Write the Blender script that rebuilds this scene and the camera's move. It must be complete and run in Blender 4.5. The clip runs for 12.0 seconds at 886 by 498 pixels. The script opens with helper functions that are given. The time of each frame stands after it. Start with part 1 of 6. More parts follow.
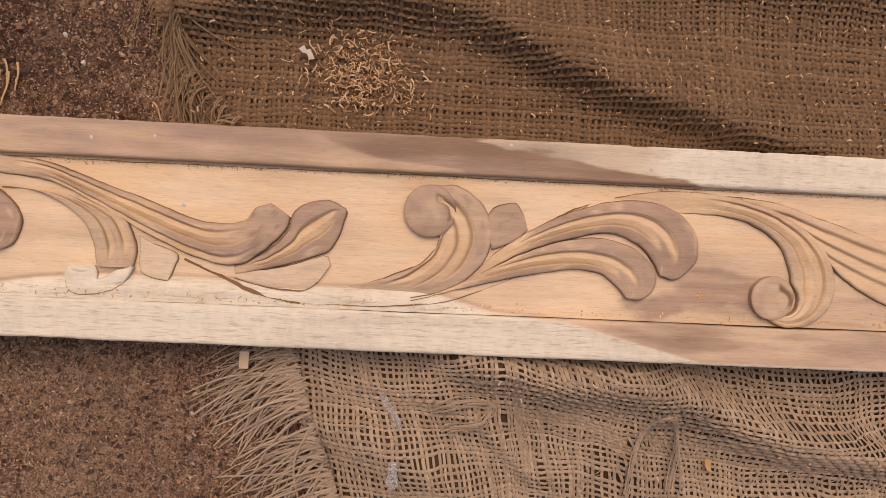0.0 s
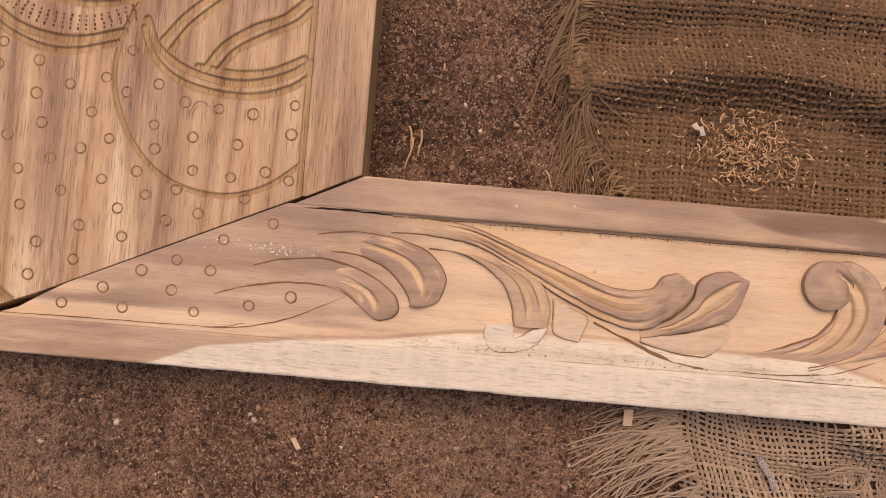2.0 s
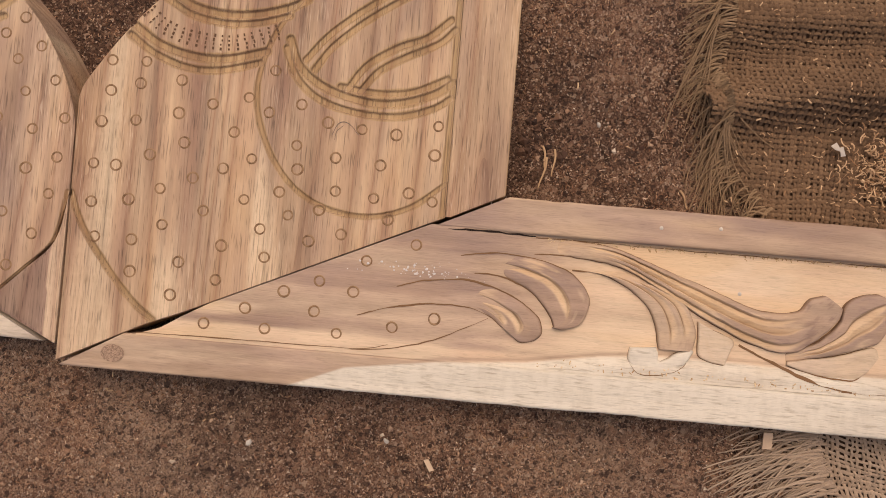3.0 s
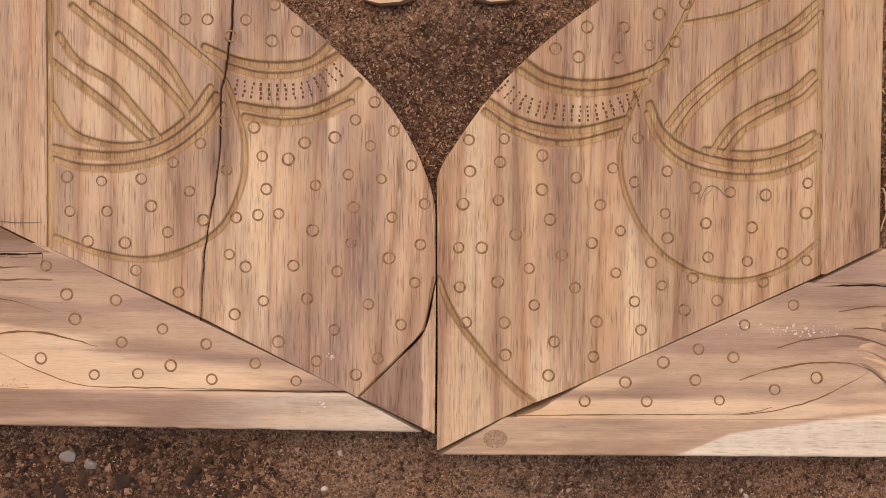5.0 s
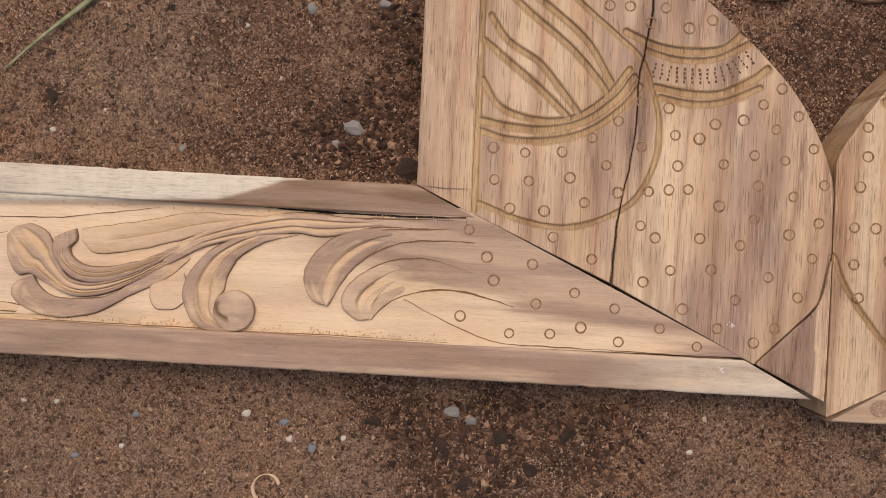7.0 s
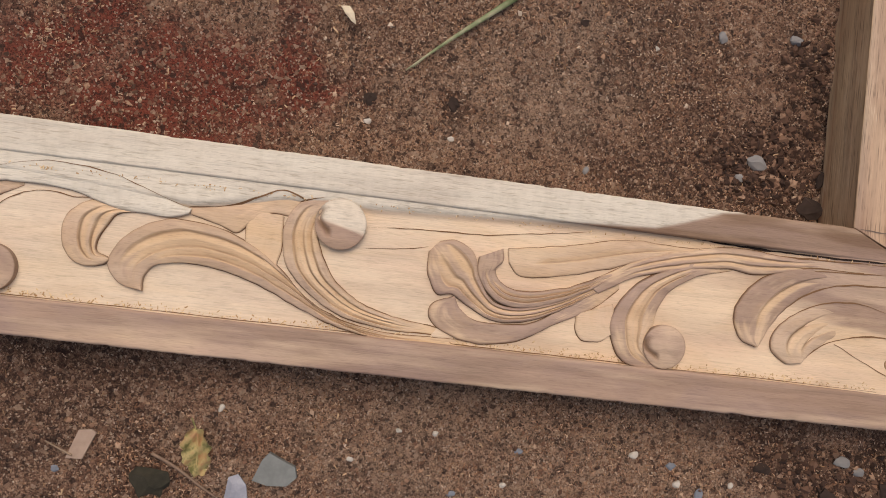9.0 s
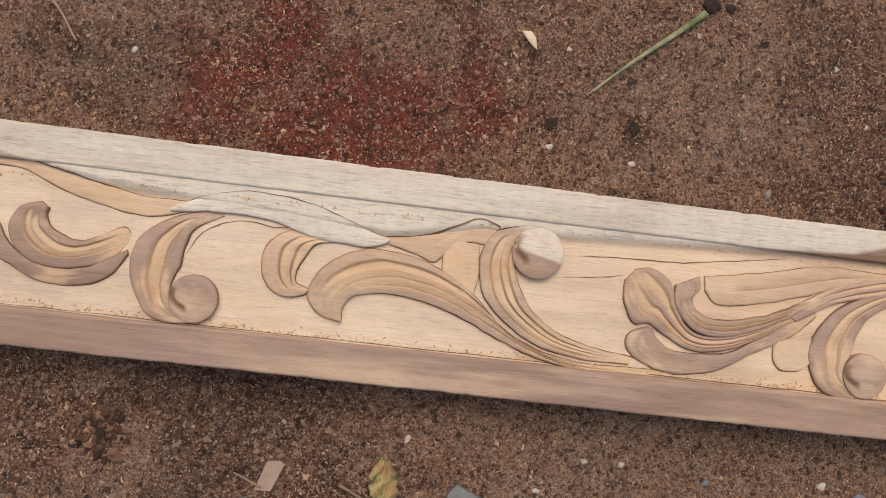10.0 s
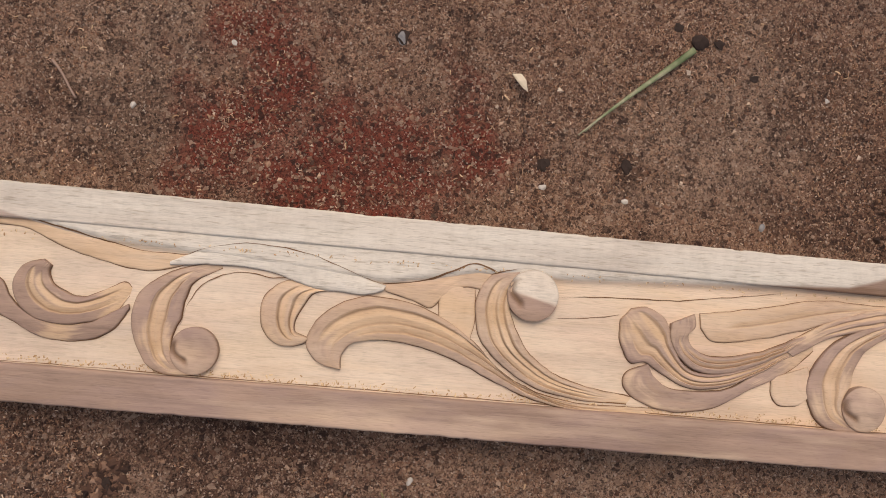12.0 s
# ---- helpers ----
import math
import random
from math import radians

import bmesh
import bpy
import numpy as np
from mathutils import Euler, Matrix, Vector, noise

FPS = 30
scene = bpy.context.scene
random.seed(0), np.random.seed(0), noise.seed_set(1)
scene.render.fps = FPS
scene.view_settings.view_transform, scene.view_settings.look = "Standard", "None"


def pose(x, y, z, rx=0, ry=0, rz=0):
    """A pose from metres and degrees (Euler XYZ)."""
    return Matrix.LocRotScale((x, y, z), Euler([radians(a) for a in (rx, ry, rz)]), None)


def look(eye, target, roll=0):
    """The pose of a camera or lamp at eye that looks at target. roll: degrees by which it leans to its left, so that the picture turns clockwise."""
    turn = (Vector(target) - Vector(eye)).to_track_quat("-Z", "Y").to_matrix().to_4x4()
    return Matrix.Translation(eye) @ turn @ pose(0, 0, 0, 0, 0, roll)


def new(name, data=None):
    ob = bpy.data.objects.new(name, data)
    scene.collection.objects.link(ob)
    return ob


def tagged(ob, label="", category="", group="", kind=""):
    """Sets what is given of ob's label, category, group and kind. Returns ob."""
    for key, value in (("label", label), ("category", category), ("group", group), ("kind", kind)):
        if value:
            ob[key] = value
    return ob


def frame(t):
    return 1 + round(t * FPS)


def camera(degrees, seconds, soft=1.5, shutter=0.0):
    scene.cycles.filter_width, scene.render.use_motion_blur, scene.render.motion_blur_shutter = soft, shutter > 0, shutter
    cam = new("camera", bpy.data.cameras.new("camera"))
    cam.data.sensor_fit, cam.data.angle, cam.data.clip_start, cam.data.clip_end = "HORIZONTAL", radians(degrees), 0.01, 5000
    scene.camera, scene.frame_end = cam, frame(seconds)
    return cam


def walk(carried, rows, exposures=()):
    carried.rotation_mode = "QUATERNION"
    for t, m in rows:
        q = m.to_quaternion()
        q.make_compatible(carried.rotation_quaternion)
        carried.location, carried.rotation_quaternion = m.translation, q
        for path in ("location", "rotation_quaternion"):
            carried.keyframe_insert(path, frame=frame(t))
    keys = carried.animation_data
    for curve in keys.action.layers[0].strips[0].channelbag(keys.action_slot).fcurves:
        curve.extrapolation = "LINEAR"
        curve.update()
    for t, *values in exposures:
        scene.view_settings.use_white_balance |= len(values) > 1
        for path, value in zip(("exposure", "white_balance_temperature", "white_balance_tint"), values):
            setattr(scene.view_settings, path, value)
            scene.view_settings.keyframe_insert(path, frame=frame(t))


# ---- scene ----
cam = camera(65.0, 12.0, soft=0.9)
PATH = [
    (0.0, 0.6754, 0.0720, 0.5403, -0.319, -2.080, 2.573),
    (0.5, 0.5768, 0.0872, 0.5736, 0.312, -1.293, 3.260),
    (0.7, 0.5432, 0.0948, 0.5750, -0.376, -0.613, 3.309),
    (1.0, 0.5019, 0.0851, 0.5744, 0.576, -0.275, 3.971),
    (1.5, 0.4478, 0.0905, 0.5705, 0.678, 0.074, 4.680),
    (2.0, 0.3958, 0.0927, 0.5668, 0.893, 0.345, 4.746),
    (2.5, 0.3477, 0.0943, 0.5644, 1.128, 0.567, 4.794),
    (2.7, 0.3275, 0.0926, 0.5645, 1.364, 0.855, 4.932),
    (4.3, 0.0978, 0.1582, 0.5532, -0.876, -0.338, 1.514),
    (4.5, 0.0714, 0.1633, 0.5493, -1.190, -0.085, 0.537),
    (5.0, -0.0010, 0.1580, 0.5556, -1.030, -0.506, 0.343),
    (5.5, -0.0466, 0.1497, 0.5654, -0.644, -0.911, 0.208),
    (6.0, -0.1295, 0.1378, 0.5737, -0.545, -1.150, 0.158),
    (6.5, -0.2248, 0.1322, 0.5837, -0.519, -0.799, 1.083),
    (7.0, -0.3091, 0.1228, 0.5895, -0.434, -0.224, 2.580),
    (7.2, -0.3428, 0.1237, 0.5863, -0.609, 0.017, 2.582),
    (8.8, -0.6603, 0.0981, 0.5441, 1.420, -5.386, 6.085),
    (9.0, -0.6862, 0.0983, 0.5418, 1.503, -5.439, 6.303),
    (9.5, -0.7506, 0.1003, 0.5320, 1.888, -4.520, 6.462),
    (10.0, -0.8145, 0.0987, 0.5238, 2.284, -4.192, 6.019),
    (10.5, -0.8589, 0.0968, 0.5284, 2.260, -4.122, 5.889),
    (11.0, -0.8963, 0.0898, 0.5250, 2.557, -3.710, 5.565),
    (11.1, -0.9131, 0.0982, 0.5273, 2.246, -4.196, 5.263),
    (11.5, -0.8984, 0.1038, 0.5322, 3.001, -3.283, 5.198),
    (12.0, -0.8075, 0.1248, 0.5316, 3.123, -3.353, 4.531),
]
walk(cam, [(t, pose(*p)) for t, *p in PATH],
     exposures=[(0.0, -0.07, 7650, 21), (1.0, -0.07, 7850, 26), (2.0, -0.07, 7850, 26), (2.5, -0.07, 7500, 18), (4.5, -0.07, 7600, 21), (5.5, -0.07, 7700, 22), (7.0, -0.07, 7000, 14), (9.0, -0.07, 6750, 12), (10.5, -0.07, 6650, 12), (12.0, -0.07, 6650, 14)])

# ---- light: a bright overcast sky, open to one side ----
SUN_EL, SUN_AZ = radians(64), radians(-4)
world = bpy.data.worlds.new("sky")
scene.world = world
world.use_nodes = True
wn = world.node_tree
sky = wn.nodes.new("ShaderNodeTexSky")
sky.sky_type, sky.sun_disc, sky.sun_elevation, sky.sun_rotation = "NISHITA", False, SUN_EL, SUN_AZ
sky.air_density, sky.dust_density, sky.ozone_density = 1.0, 6.0, 1.0
wn.links.new(sky.outputs[0], wn.nodes["Background"].inputs[0])
wn.nodes["Background"].inputs[1].default_value = 0.13
sun = new("sun", bpy.data.lights.new("sun", "SUN"))
sun.data.energy, sun.data.angle, sun.data.color = 1.0, radians(45), (1.0, 0.95, 0.88)
sun.matrix_world = look((math.sin(SUN_AZ) * math.cos(SUN_EL), math.cos(SUN_AZ) * math.cos(SUN_EL), math.sin(SUN_EL)), (0, 0, 0))
scene.view_settings.exposure = 0.0

TOP = 0.045      # upper face of the timber


# ---- materials ----
class Nodes:
    """A node material with short calls for its nodes."""

    def __init__(self, name, rough=0.7):
        self.mat = bpy.data.materials.new(name)
        self.mat.use_nodes = True
        self.t = self.mat.node_tree
        self.b = self.t.nodes["Principled BSDF"]
        self.b.inputs["Roughness"].default_value = rough
        self.b.inputs["Specular IOR Level"].default_value = 0.3

    def put(self, sock, value):
        if isinstance(value, bpy.types.NodeSocket):
            self.t.links.new(value, sock)
        elif value is not None:
            sock.default_value = value

    def place(self, scale=(1, 1, 1), turn=(0, 0, 0)):
        co = self.t.nodes.new("ShaderNodeTexCoord")
        mp = self.t.nodes.new("ShaderNodeMapping")
        mp.inputs["Scale"].default_value, mp.inputs["Rotation"].default_value = scale, turn
        self.t.links.new(co.outputs["Object"], mp.inputs[0])
        return mp.outputs[0]

    def noise(self, vec, scale, detail=4.0, rough=0.55, distort=0.0):
        n = self.t.nodes.new("ShaderNodeTexNoise")
        self.put(n.inputs["Vector"], vec)
        n.inputs["Scale"].default_value, n.inputs["Detail"].default_value = scale, detail
        n.inputs["Roughness"].default_value, n.inputs["Distortion"].default_value = rough, distort
        return n.outputs["Fac"]

    def cells(self, vec, scale, out="Color"):
        n = self.t.nodes.new("ShaderNodeTexVoronoi")
        self.put(n.inputs["Vector"], vec)
        n.inputs["Scale"].default_value = scale
        return n.outputs[out]

    def ramp(self, fac, *stops):
        r = self.t.nodes.new("ShaderNodeValToRGB")
        while len(r.color_ramp.elements) < len(stops):
            r.color_ramp.elements.new(0.5)
        for e, (p, c) in zip(r.color_ramp.elements, stops):
            e.position = p
            e.color = (c, c, c, 1) if isinstance(c, (int, float)) else (*c, 1)
        self.put(r.inputs[0], fac)
        return r.outputs[0]

    def mix(self, fac, a, b, blend="MIX"):
        m = self.t.nodes.new("ShaderNodeMix")
        m.data_type, m.blend_type = "RGBA", blend
        self.put(m.inputs[0], fac)
        for sock, v in ((m.inputs[6], a), (m.inputs[7], b)):
            self.put(sock, (*v, 1) if isinstance(v, tuple) else v)
        return m.outputs[2]

    def math(self, op, a, b=0.0):
        m = self.t.nodes.new("ShaderNodeMath")
        m.operation = op
        self.put(m.inputs[0], a)
        self.put(m.inputs[1], b)
        return m.outputs[0]

    def attr(self, name):
        a = self.t.nodes.new("ShaderNodeAttribute")
        a.attribute_name = name
        return a

    def random(self):
        return self.t.nodes.new("ShaderNodeObjectInfo").outputs["Random"]

    def done(self, colour, bump=None, depth=0.001, strength=0.6, rough=None):
        self.put(self.b.inputs["Base Color"], (*colour, 1) if isinstance(colour, tuple) else colour)
        self.put(self.b.inputs["Roughness"], rough)
        if bump is not None:
            n = self.t.nodes.new("ShaderNodeBump")
            n.inputs["Strength"].default_value, n.inputs["Distance"].default_value = strength, depth
            self.put(n.inputs["Height"], bump)
            self.t.links.new(n.outputs[0], self.b.inputs["Normal"])
        return self.mat


def wood(name, along, fresh, brown, pale, streaks=0.28, pores=0.22, fine_grain=0.4, rings=0.0, cut=((0.46, 0.282, 0.138), (0.65, 0.440, 0.245))):
    """Sawn hardwood. The 'tone' layer says where the wood is brown heart (red), pale sapwood (green) or freshly gouged
    (blue); its alpha fades where streaks, dirt and painted shade of the cuts darken it.
    """
    m = Nodes(name, 0.62)
    x_way = along == "x"

    def lay(long, cross):
        return m.place((long, cross, cross) if x_way else (cross, long, cross))

    big = m.noise(lay(1.0, 14.0), 4.0, 5, 0.6, 0.6)
    fine = m.noise(lay(1.3, 70.0), 9.0, 4, 0.65)
    pore = m.noise(lay(110, 1100) if x_way else lay(45, 1000), 1.0, 2, 0.5)
    tone = m.attr("tone")
    sep = m.t.nodes.new("ShaderNodeSeparateColor")
    m.t.links.new(tone.outputs["Color"], sep.inputs[0])
    body = m.ramp(big, (0.3, 0.0), (0.7, 1.0))
    c = m.mix(body, tuple(a * 0.9 for a in fresh), tuple(min(1, a * 1.08) for a in fresh))
    blush = m.noise(lay(11, 26), 1.0, 4, 0.6, 0.4)
    c = m.mix(m.ramp(blush, (0.42, 0.0), (0.66, 0.75)), c, (fresh[0] * 0.95, fresh[1] * 0.87, fresh[2] * 0.86))
    c = m.mix(m.ramp(m.noise(lay(7, 30), 1.0, 3, 0.5, 0.8), (0.50, 0.0), (0.64, 0.6)), c, (fresh[0] * 0.93, fresh[1] * 0.85, fresh[2] * 0.72))
    cb = m.mix(body, tuple(a * 0.74 for a in brown), tuple(a * 1.2 for a in brown))
    cb = m.mix(m.ramp(blush, (0.45, 0.0), (0.62, 0.6)), cb, (brown[0] * 0.92, brown[1] * 0.94, brown[2] * 1.08))
    cp = m.mix(body, tuple(a * 0.9 for a in pale), pale)
    c = m.mix(sep.outputs[0], c, cb)
    c = m.mix(sep.outputs[1], c, cp)
    c = m.mix(sep.outputs[2], c, m.mix(body, *cut))
    streak = m.noise(lay(2.2, 190) if x_way else lay(1.6, 150), 1.0, 5, 0.7, 0.3)
    stain = m.noise(lay(9, 22), 1.0, 5, 0.65)
    c = m.mix(fine_grain, c, m.ramp(fine, (0.25, 0.62), (0.55, 1.0)), "MULTIPLY")
    plainer = m.math("MULTIPLY", streaks, m.math("ADD", 0.35, m.math("MULTIPLY", sep.outputs[0], 0.65)))
    c = m.mix(plainer, c, m.ramp(streak, (0.34, 0.36), (0.48, 0.88), (0.6, 1.0)), "MULTIPLY")
    c = m.mix(pores, c, m.ramp(pore, (0.32, 0.2), (0.44, 1.0)), "MULTIPLY")
    if rings:
        year = m.noise(lay(0.5, 7), 1.0, 3, 0.45, 0.25)
        year = m.math("FRACT", m.math("MULTIPLY", year, 17.0))
        c = m.mix(rings, c, m.ramp(year, (0.0, (0.58, 0.45, 0.42)), (0.12, (0.80, 0.73, 0.71)), (0.42, (1.0, 1.0, 1.0)), (0.8, (0.95, 0.91, 0.87)), (1.0, (0.74, 0.63, 0.58))), "MULTIPLY")
        c = m.mix(m.math("MULTIPLY", m.ramp(pore, (0.58, 0.0), (0.68, 1.0)), m.ramp(stain, (0.46, 0.0), (0.66, 0.45))), c, (0.78, 0.62, 0.45))
    saw = m.noise(lay(150, 60), 1.0, 3, 0.6)
    dash = m.noise(lay(70, 620), 1.0, 3, 0.6)
    c = m.mix(m.math("MULTIPLY", sep.outputs[1], 0.34), c, m.ramp(saw, (0.3, (0.74, 0.72, 0.68)), (0.55, (1.0, 1.0, 1.0))), "MULTIPLY")
    c = m.mix(m.math("MULTIPLY", sep.outputs[1], 0.55), c, m.ramp(dash, (0.34, (0.55, 0.50, 0.44)), (0.45, (1.0, 1.0, 1.0))), "MULTIPLY")
    c = m.mix(0.35, c, m.ramp(stain, (0.3, (0.62, 0.56, 0.54)), (0.5, (1.0, 1.0, 1.0))), "MULTIPLY")
    shade_stain = m.math("SUBTRACT", 1.0, tone.outputs["Alpha"])
    c = m.mix(shade_stain, c, (0.150, 0.078, 0.036))
    facet = m.noise(lay(38, 75), 1.0, 2, 0.4, 0.6)
    h = m.math("ADD", m.mix(0.5, streak, pore), m.math("MULTIPLY", facet, 2.4))
    return m.done(c, h, 0.0007, 0.6, m.ramp(stain, (0.3, 0.48), (0.7, 0.75)))


W_RAIL = wood("rail_wood", "x", (0.745, 0.565, 0.382), (0.372, 0.250, 0.176), (0.725, 0.65, 0.525), 0.20, 0.16, 0.22)
W_PANEL = wood("panel_wood", "y", (0.640, 0.458, 0.296), (0.382, 0.258, 0.184), (0.78, 0.605, 0.415), 0.5, 0.55, rings=0.8, cut=((0.33, 0.205, 0.095), (0.53, 0.362, 0.190)))
W_TAN = wood("tan_panel_wood", "y", (0.630, 0.443, 0.272), (0.41, 0.268, 0.176), (0.74, 0.555, 0.365), 0.5, 0.55, rings=0.8, cut=((0.33, 0.202, 0.090), (0.52, 0.352, 0.180)))


def soil():
    """Trodden earth. The 'tone' layer holds red dye stains, damp dark earth and dry sandy patches."""
    m = Nodes("soil", 0.95)
    v = m.place()
    a = m.noise(v, 6.0, 6, 0.62)
    b = m.noise(v, 60.0, 6, 0.72)
    f = m.noise(v, 560.0, 4, 0.75)
    g = m.cells(v, 760.0)
    gs = m.t.nodes.new("ShaderNodeSeparateColor")
    m.t.links.new(g, gs.inputs[0])
    tone = m.t.nodes.new("ShaderNodeSeparateColor")
    m.t.links.new(m.attr("tone").outputs["Color"], tone.inputs[0])
    c = m.mix(m.ramp(a, (0.38, 0.0), (0.62, 1.0)), (0.17, 0.083, 0.050), (0.48, 0.262, 0.160))
    c = m.mix(m.ramp(b, (0.35, 0.0), (0.7, 0.7)), c, (0.53, 0.308, 0.196))
    c = m.mix(tone.outputs[2], c, m.mix(b, (0.36, 0.222, 0.143), (0.64, 0.415, 0.275)))
    c = m.mix(tone.outputs[1], c, m.mix(b, (0.045, 0.021, 0.012), (0.15, 0.072, 0.041)))
    c = m.mix(m.math("MULTIPLY", tone.outputs[0], m.ramp(b, (0.3, 0.5), (0.6, 1.0))), c, (0.34, 0.060, 0.032))
    c = m.mix(0.85, c, m.ramp(gs.outputs[0], (0.0, 0.22), (0.55, 1.0)), "MULTIPLY")
    c = m.mix(0.8, c, m.ramp(f, (0.39, 0.1), (0.5, 1.0)), "MULTIPLY")
    # Low noise darkened: dark crumbs and the small shadows of bumpy ground, painted in.
    c = m.mix(0.9, c, m.ramp(b, (0.34, 0.35), (0.47, 1.0)), "MULTIPLY")
    crumb = m.noise(v, 150.0, 5, 0.7, 0.5)
    c = m.mix(0.9, c, m.ramp(crumb, (0.36, 0.28), (0.46, 1.0)), "MULTIPLY")
    dust = m.noise(v, 430.0, 3, 0.6, 1.2)
    c = m.mix(0.22, c, (0.085, 0.038, 0.023))
    c = m.mix(m.math("MULTIPLY", m.ramp(dust, (0.52, 0.0), (0.57, 0.85)), m.ramp(b, (0.38, 0.25), (0.6, 1.0))), c, m.mix(tone.outputs[0], m.mix(tone.outputs[1], (0.61, 0.385, 0.245), (0.22, 0.125, 0.078)), (0.34, 0.105, 0.062)))
    c = m.mix(m.ramp(gs.outputs[1], (0.87, 0.0), (0.95, 0.8)), c, m.mix(gs.outputs[2], (0.44, 0.27, 0.175), (0.70, 0.54, 0.40)))
    lump = m.t.nodes.new("ShaderNodeSeparateColor")
    m.t.links.new(m.cells(v, 330.0), lump.inputs[0])
    c = m.mix(m.ramp(lump.outputs[0], (0.90, 0.0), (0.93, 0.7)), c, m.mix(lump.outputs[1], (0.22, 0.105, 0.062), (0.58, 0.40, 0.275)))
    c = m.mix(m.ramp(lump.outputs[2], (0.90, 0.0), (0.94, 0.75)), c, (0.050, 0.026, 0.018))
    h = m.math("ADD", m.math("MULTIPLY", f, 0.35), m.math("ADD", m.math("MULTIPLY", crumb, 0.9), m.math("MULTIPLY", gs.outputs[2], 0.25)))
    return m.done(c, h, 0.010, 1.0)


SOIL = soil()


# ---- mesh helpers ----
def link(name, verts, faces, mat, parent=None, label="", smooth=True, tone=None):
    me = bpy.data.meshes.new(name)
    me.from_pydata(verts if isinstance(verts, list) else verts.tolist(), [], faces if isinstance(faces, list) else faces.tolist())
    me.update()
    if smooth:
        me.shade_smooth()
    me.materials.append(mat)
    if tone is not None:
        layer = me.color_attributes.new("tone", "FLOAT_COLOR", "POINT")
        layer.data.foreach_set("color", (tone if tone.shape[1] == 4 else np.column_stack([tone, np.ones(len(tone))])).astype(np.float32).ravel())
    ob = new(name, me)
    if parent is not None:
        ob.parent = parent
    if label:
        tagged(ob, label)
    return ob


def empty(name, label, category, group="", kind=""):
    return tagged(new(name), label, category, group, kind)


def curve(points, n, closed=False):
    """n places along a smooth curve through the control points."""
    p = np.array(points, float)
    k = len(p)
    if closed:
        q = np.vstack([p[-1], p, p[0], p[1]])
    else:
        q = np.vstack([2 * p[0] - p[1], p, 2 * p[-1] - p[-2]])
    seg = np.linalg.norm(np.diff(q[1:], axis=0), axis=1)[: k if closed else k - 1]
    s = np.r_[0, np.cumsum(seg)]
    out = []
    for d in np.linspace(0, s[-1], n, endpoint=not closed):
        i = min(int(np.searchsorted(s, d, side="right")) - 1, len(seg) - 1)
        u = (d - s[i]) / max(seg[i], 1e-9)
        a, b, c, e = q[i], q[i + 1], q[i + 2], q[i + 3]
        out.append(0.5 * (2 * b + (c - a) * u + (2 * a - 5 * b + 4 * c - e) * u ** 2 + (3 * b - a - 3 * c + e) * u ** 3))
    return np.array(out)


def grid_faces(rows, cols):
    i = np.arange(rows * cols).reshape(rows, cols)
    return np.stack([i[:-1, :-1], i[:-1, 1:], i[1:, 1:], i[1:, :-1]], -1).reshape(-1, 4)


def fbm(x, y, scale, octaves=4, seed=0.0):
    """Smooth value noise on arrays, about -1 to 1."""
    def h(ix, iy):
        return np.modf(np.abs(np.sin(ix * 127.1 + iy * 311.7 + seed * 17.3) * 43758.5453))[0]
    x, y = np.asarray(x, float), np.asarray(y, float)
    tot, amp = np.zeros_like(x), 0.5
    for o in range(octaves):
        gx, gy = x * scale, y * scale
        ix, iy = np.floor(gx), np.floor(gy)
        fx, fy = gx - ix, gy - iy
        fx, fy = fx * fx * (3 - 2 * fx), fy * fy * (3 - 2 * fy)
        tot += amp * ((h(ix, iy) * (1 - fx) + h(ix + 1, iy) * fx) * (1 - fy) + (h(ix, iy + 1) * (1 - fx) + h(ix + 1, iy + 1) * fx) * fy - 0.5) * 2
        scale, amp = scale * 2.03, amp * 0.5
    return tot


# ---- ground ----
# loosened damp spots: centre and radius in mm
DUG = [(-226, -22, 28), (-262, -38, 34), (-156, -48, 26), (-180, -20, 24), (-385, 201, 24), (-372, 222, 26), (-413, 213, 20), (-345, 245, 26), (-345, 300, 24), (-1013, -37, 12), (-1141, -49, 14), (345, 195, 22), (-300, -75, 34), (-312, -28, 24)]


def ground_height(x, y):
    x, y = np.asarray(x, float), np.asarray(y, float)
    dug = np.zeros_like(x)
    for cx, cy, r in DUG:
        dug = np.maximum(dug, np.exp(-((x - cx / 1000) ** 2 + (y - cy / 1000) ** 2) / (r / 1000) ** 2))
    return 0.004 * fbm(x, y, 9.0, 3, 1.0) + 0.0034 * fbm(x, y, 42.0, 3, 2.0) + dug * (0.007 * fbm(x, y, 55.0, 3, 11.0) - 0.001)


def axis(lo, hi, step, far):
    core = np.arange(lo, hi, step)
    out = np.geomspace(step * 2, far, 22)
    return np.r_[lo - out[::-1], core, hi + out]


gx, gy = np.meshgrid(axis(-1.6, 1.3, 0.0035, 80.0), axis(-0.40, 0.60, 0.0035, 80.0), indexing="ij")
gz = ground_height(gx, gy)


def blot(places, wob=0.5, seed=0.0):
    """A ragged patch map from centres and radii in millimetres."""
    t = np.zeros_like(gx)
    for x, y, r in places:
        d = np.hypot(gx - x / 1000, gy - y / 1000) / (r / 1000)
        t = np.maximum(t, np.clip(1.6 - 1.3 * d + wob * fbm(gx, gy, 22.0, 4, seed), 0, 1))
    return t


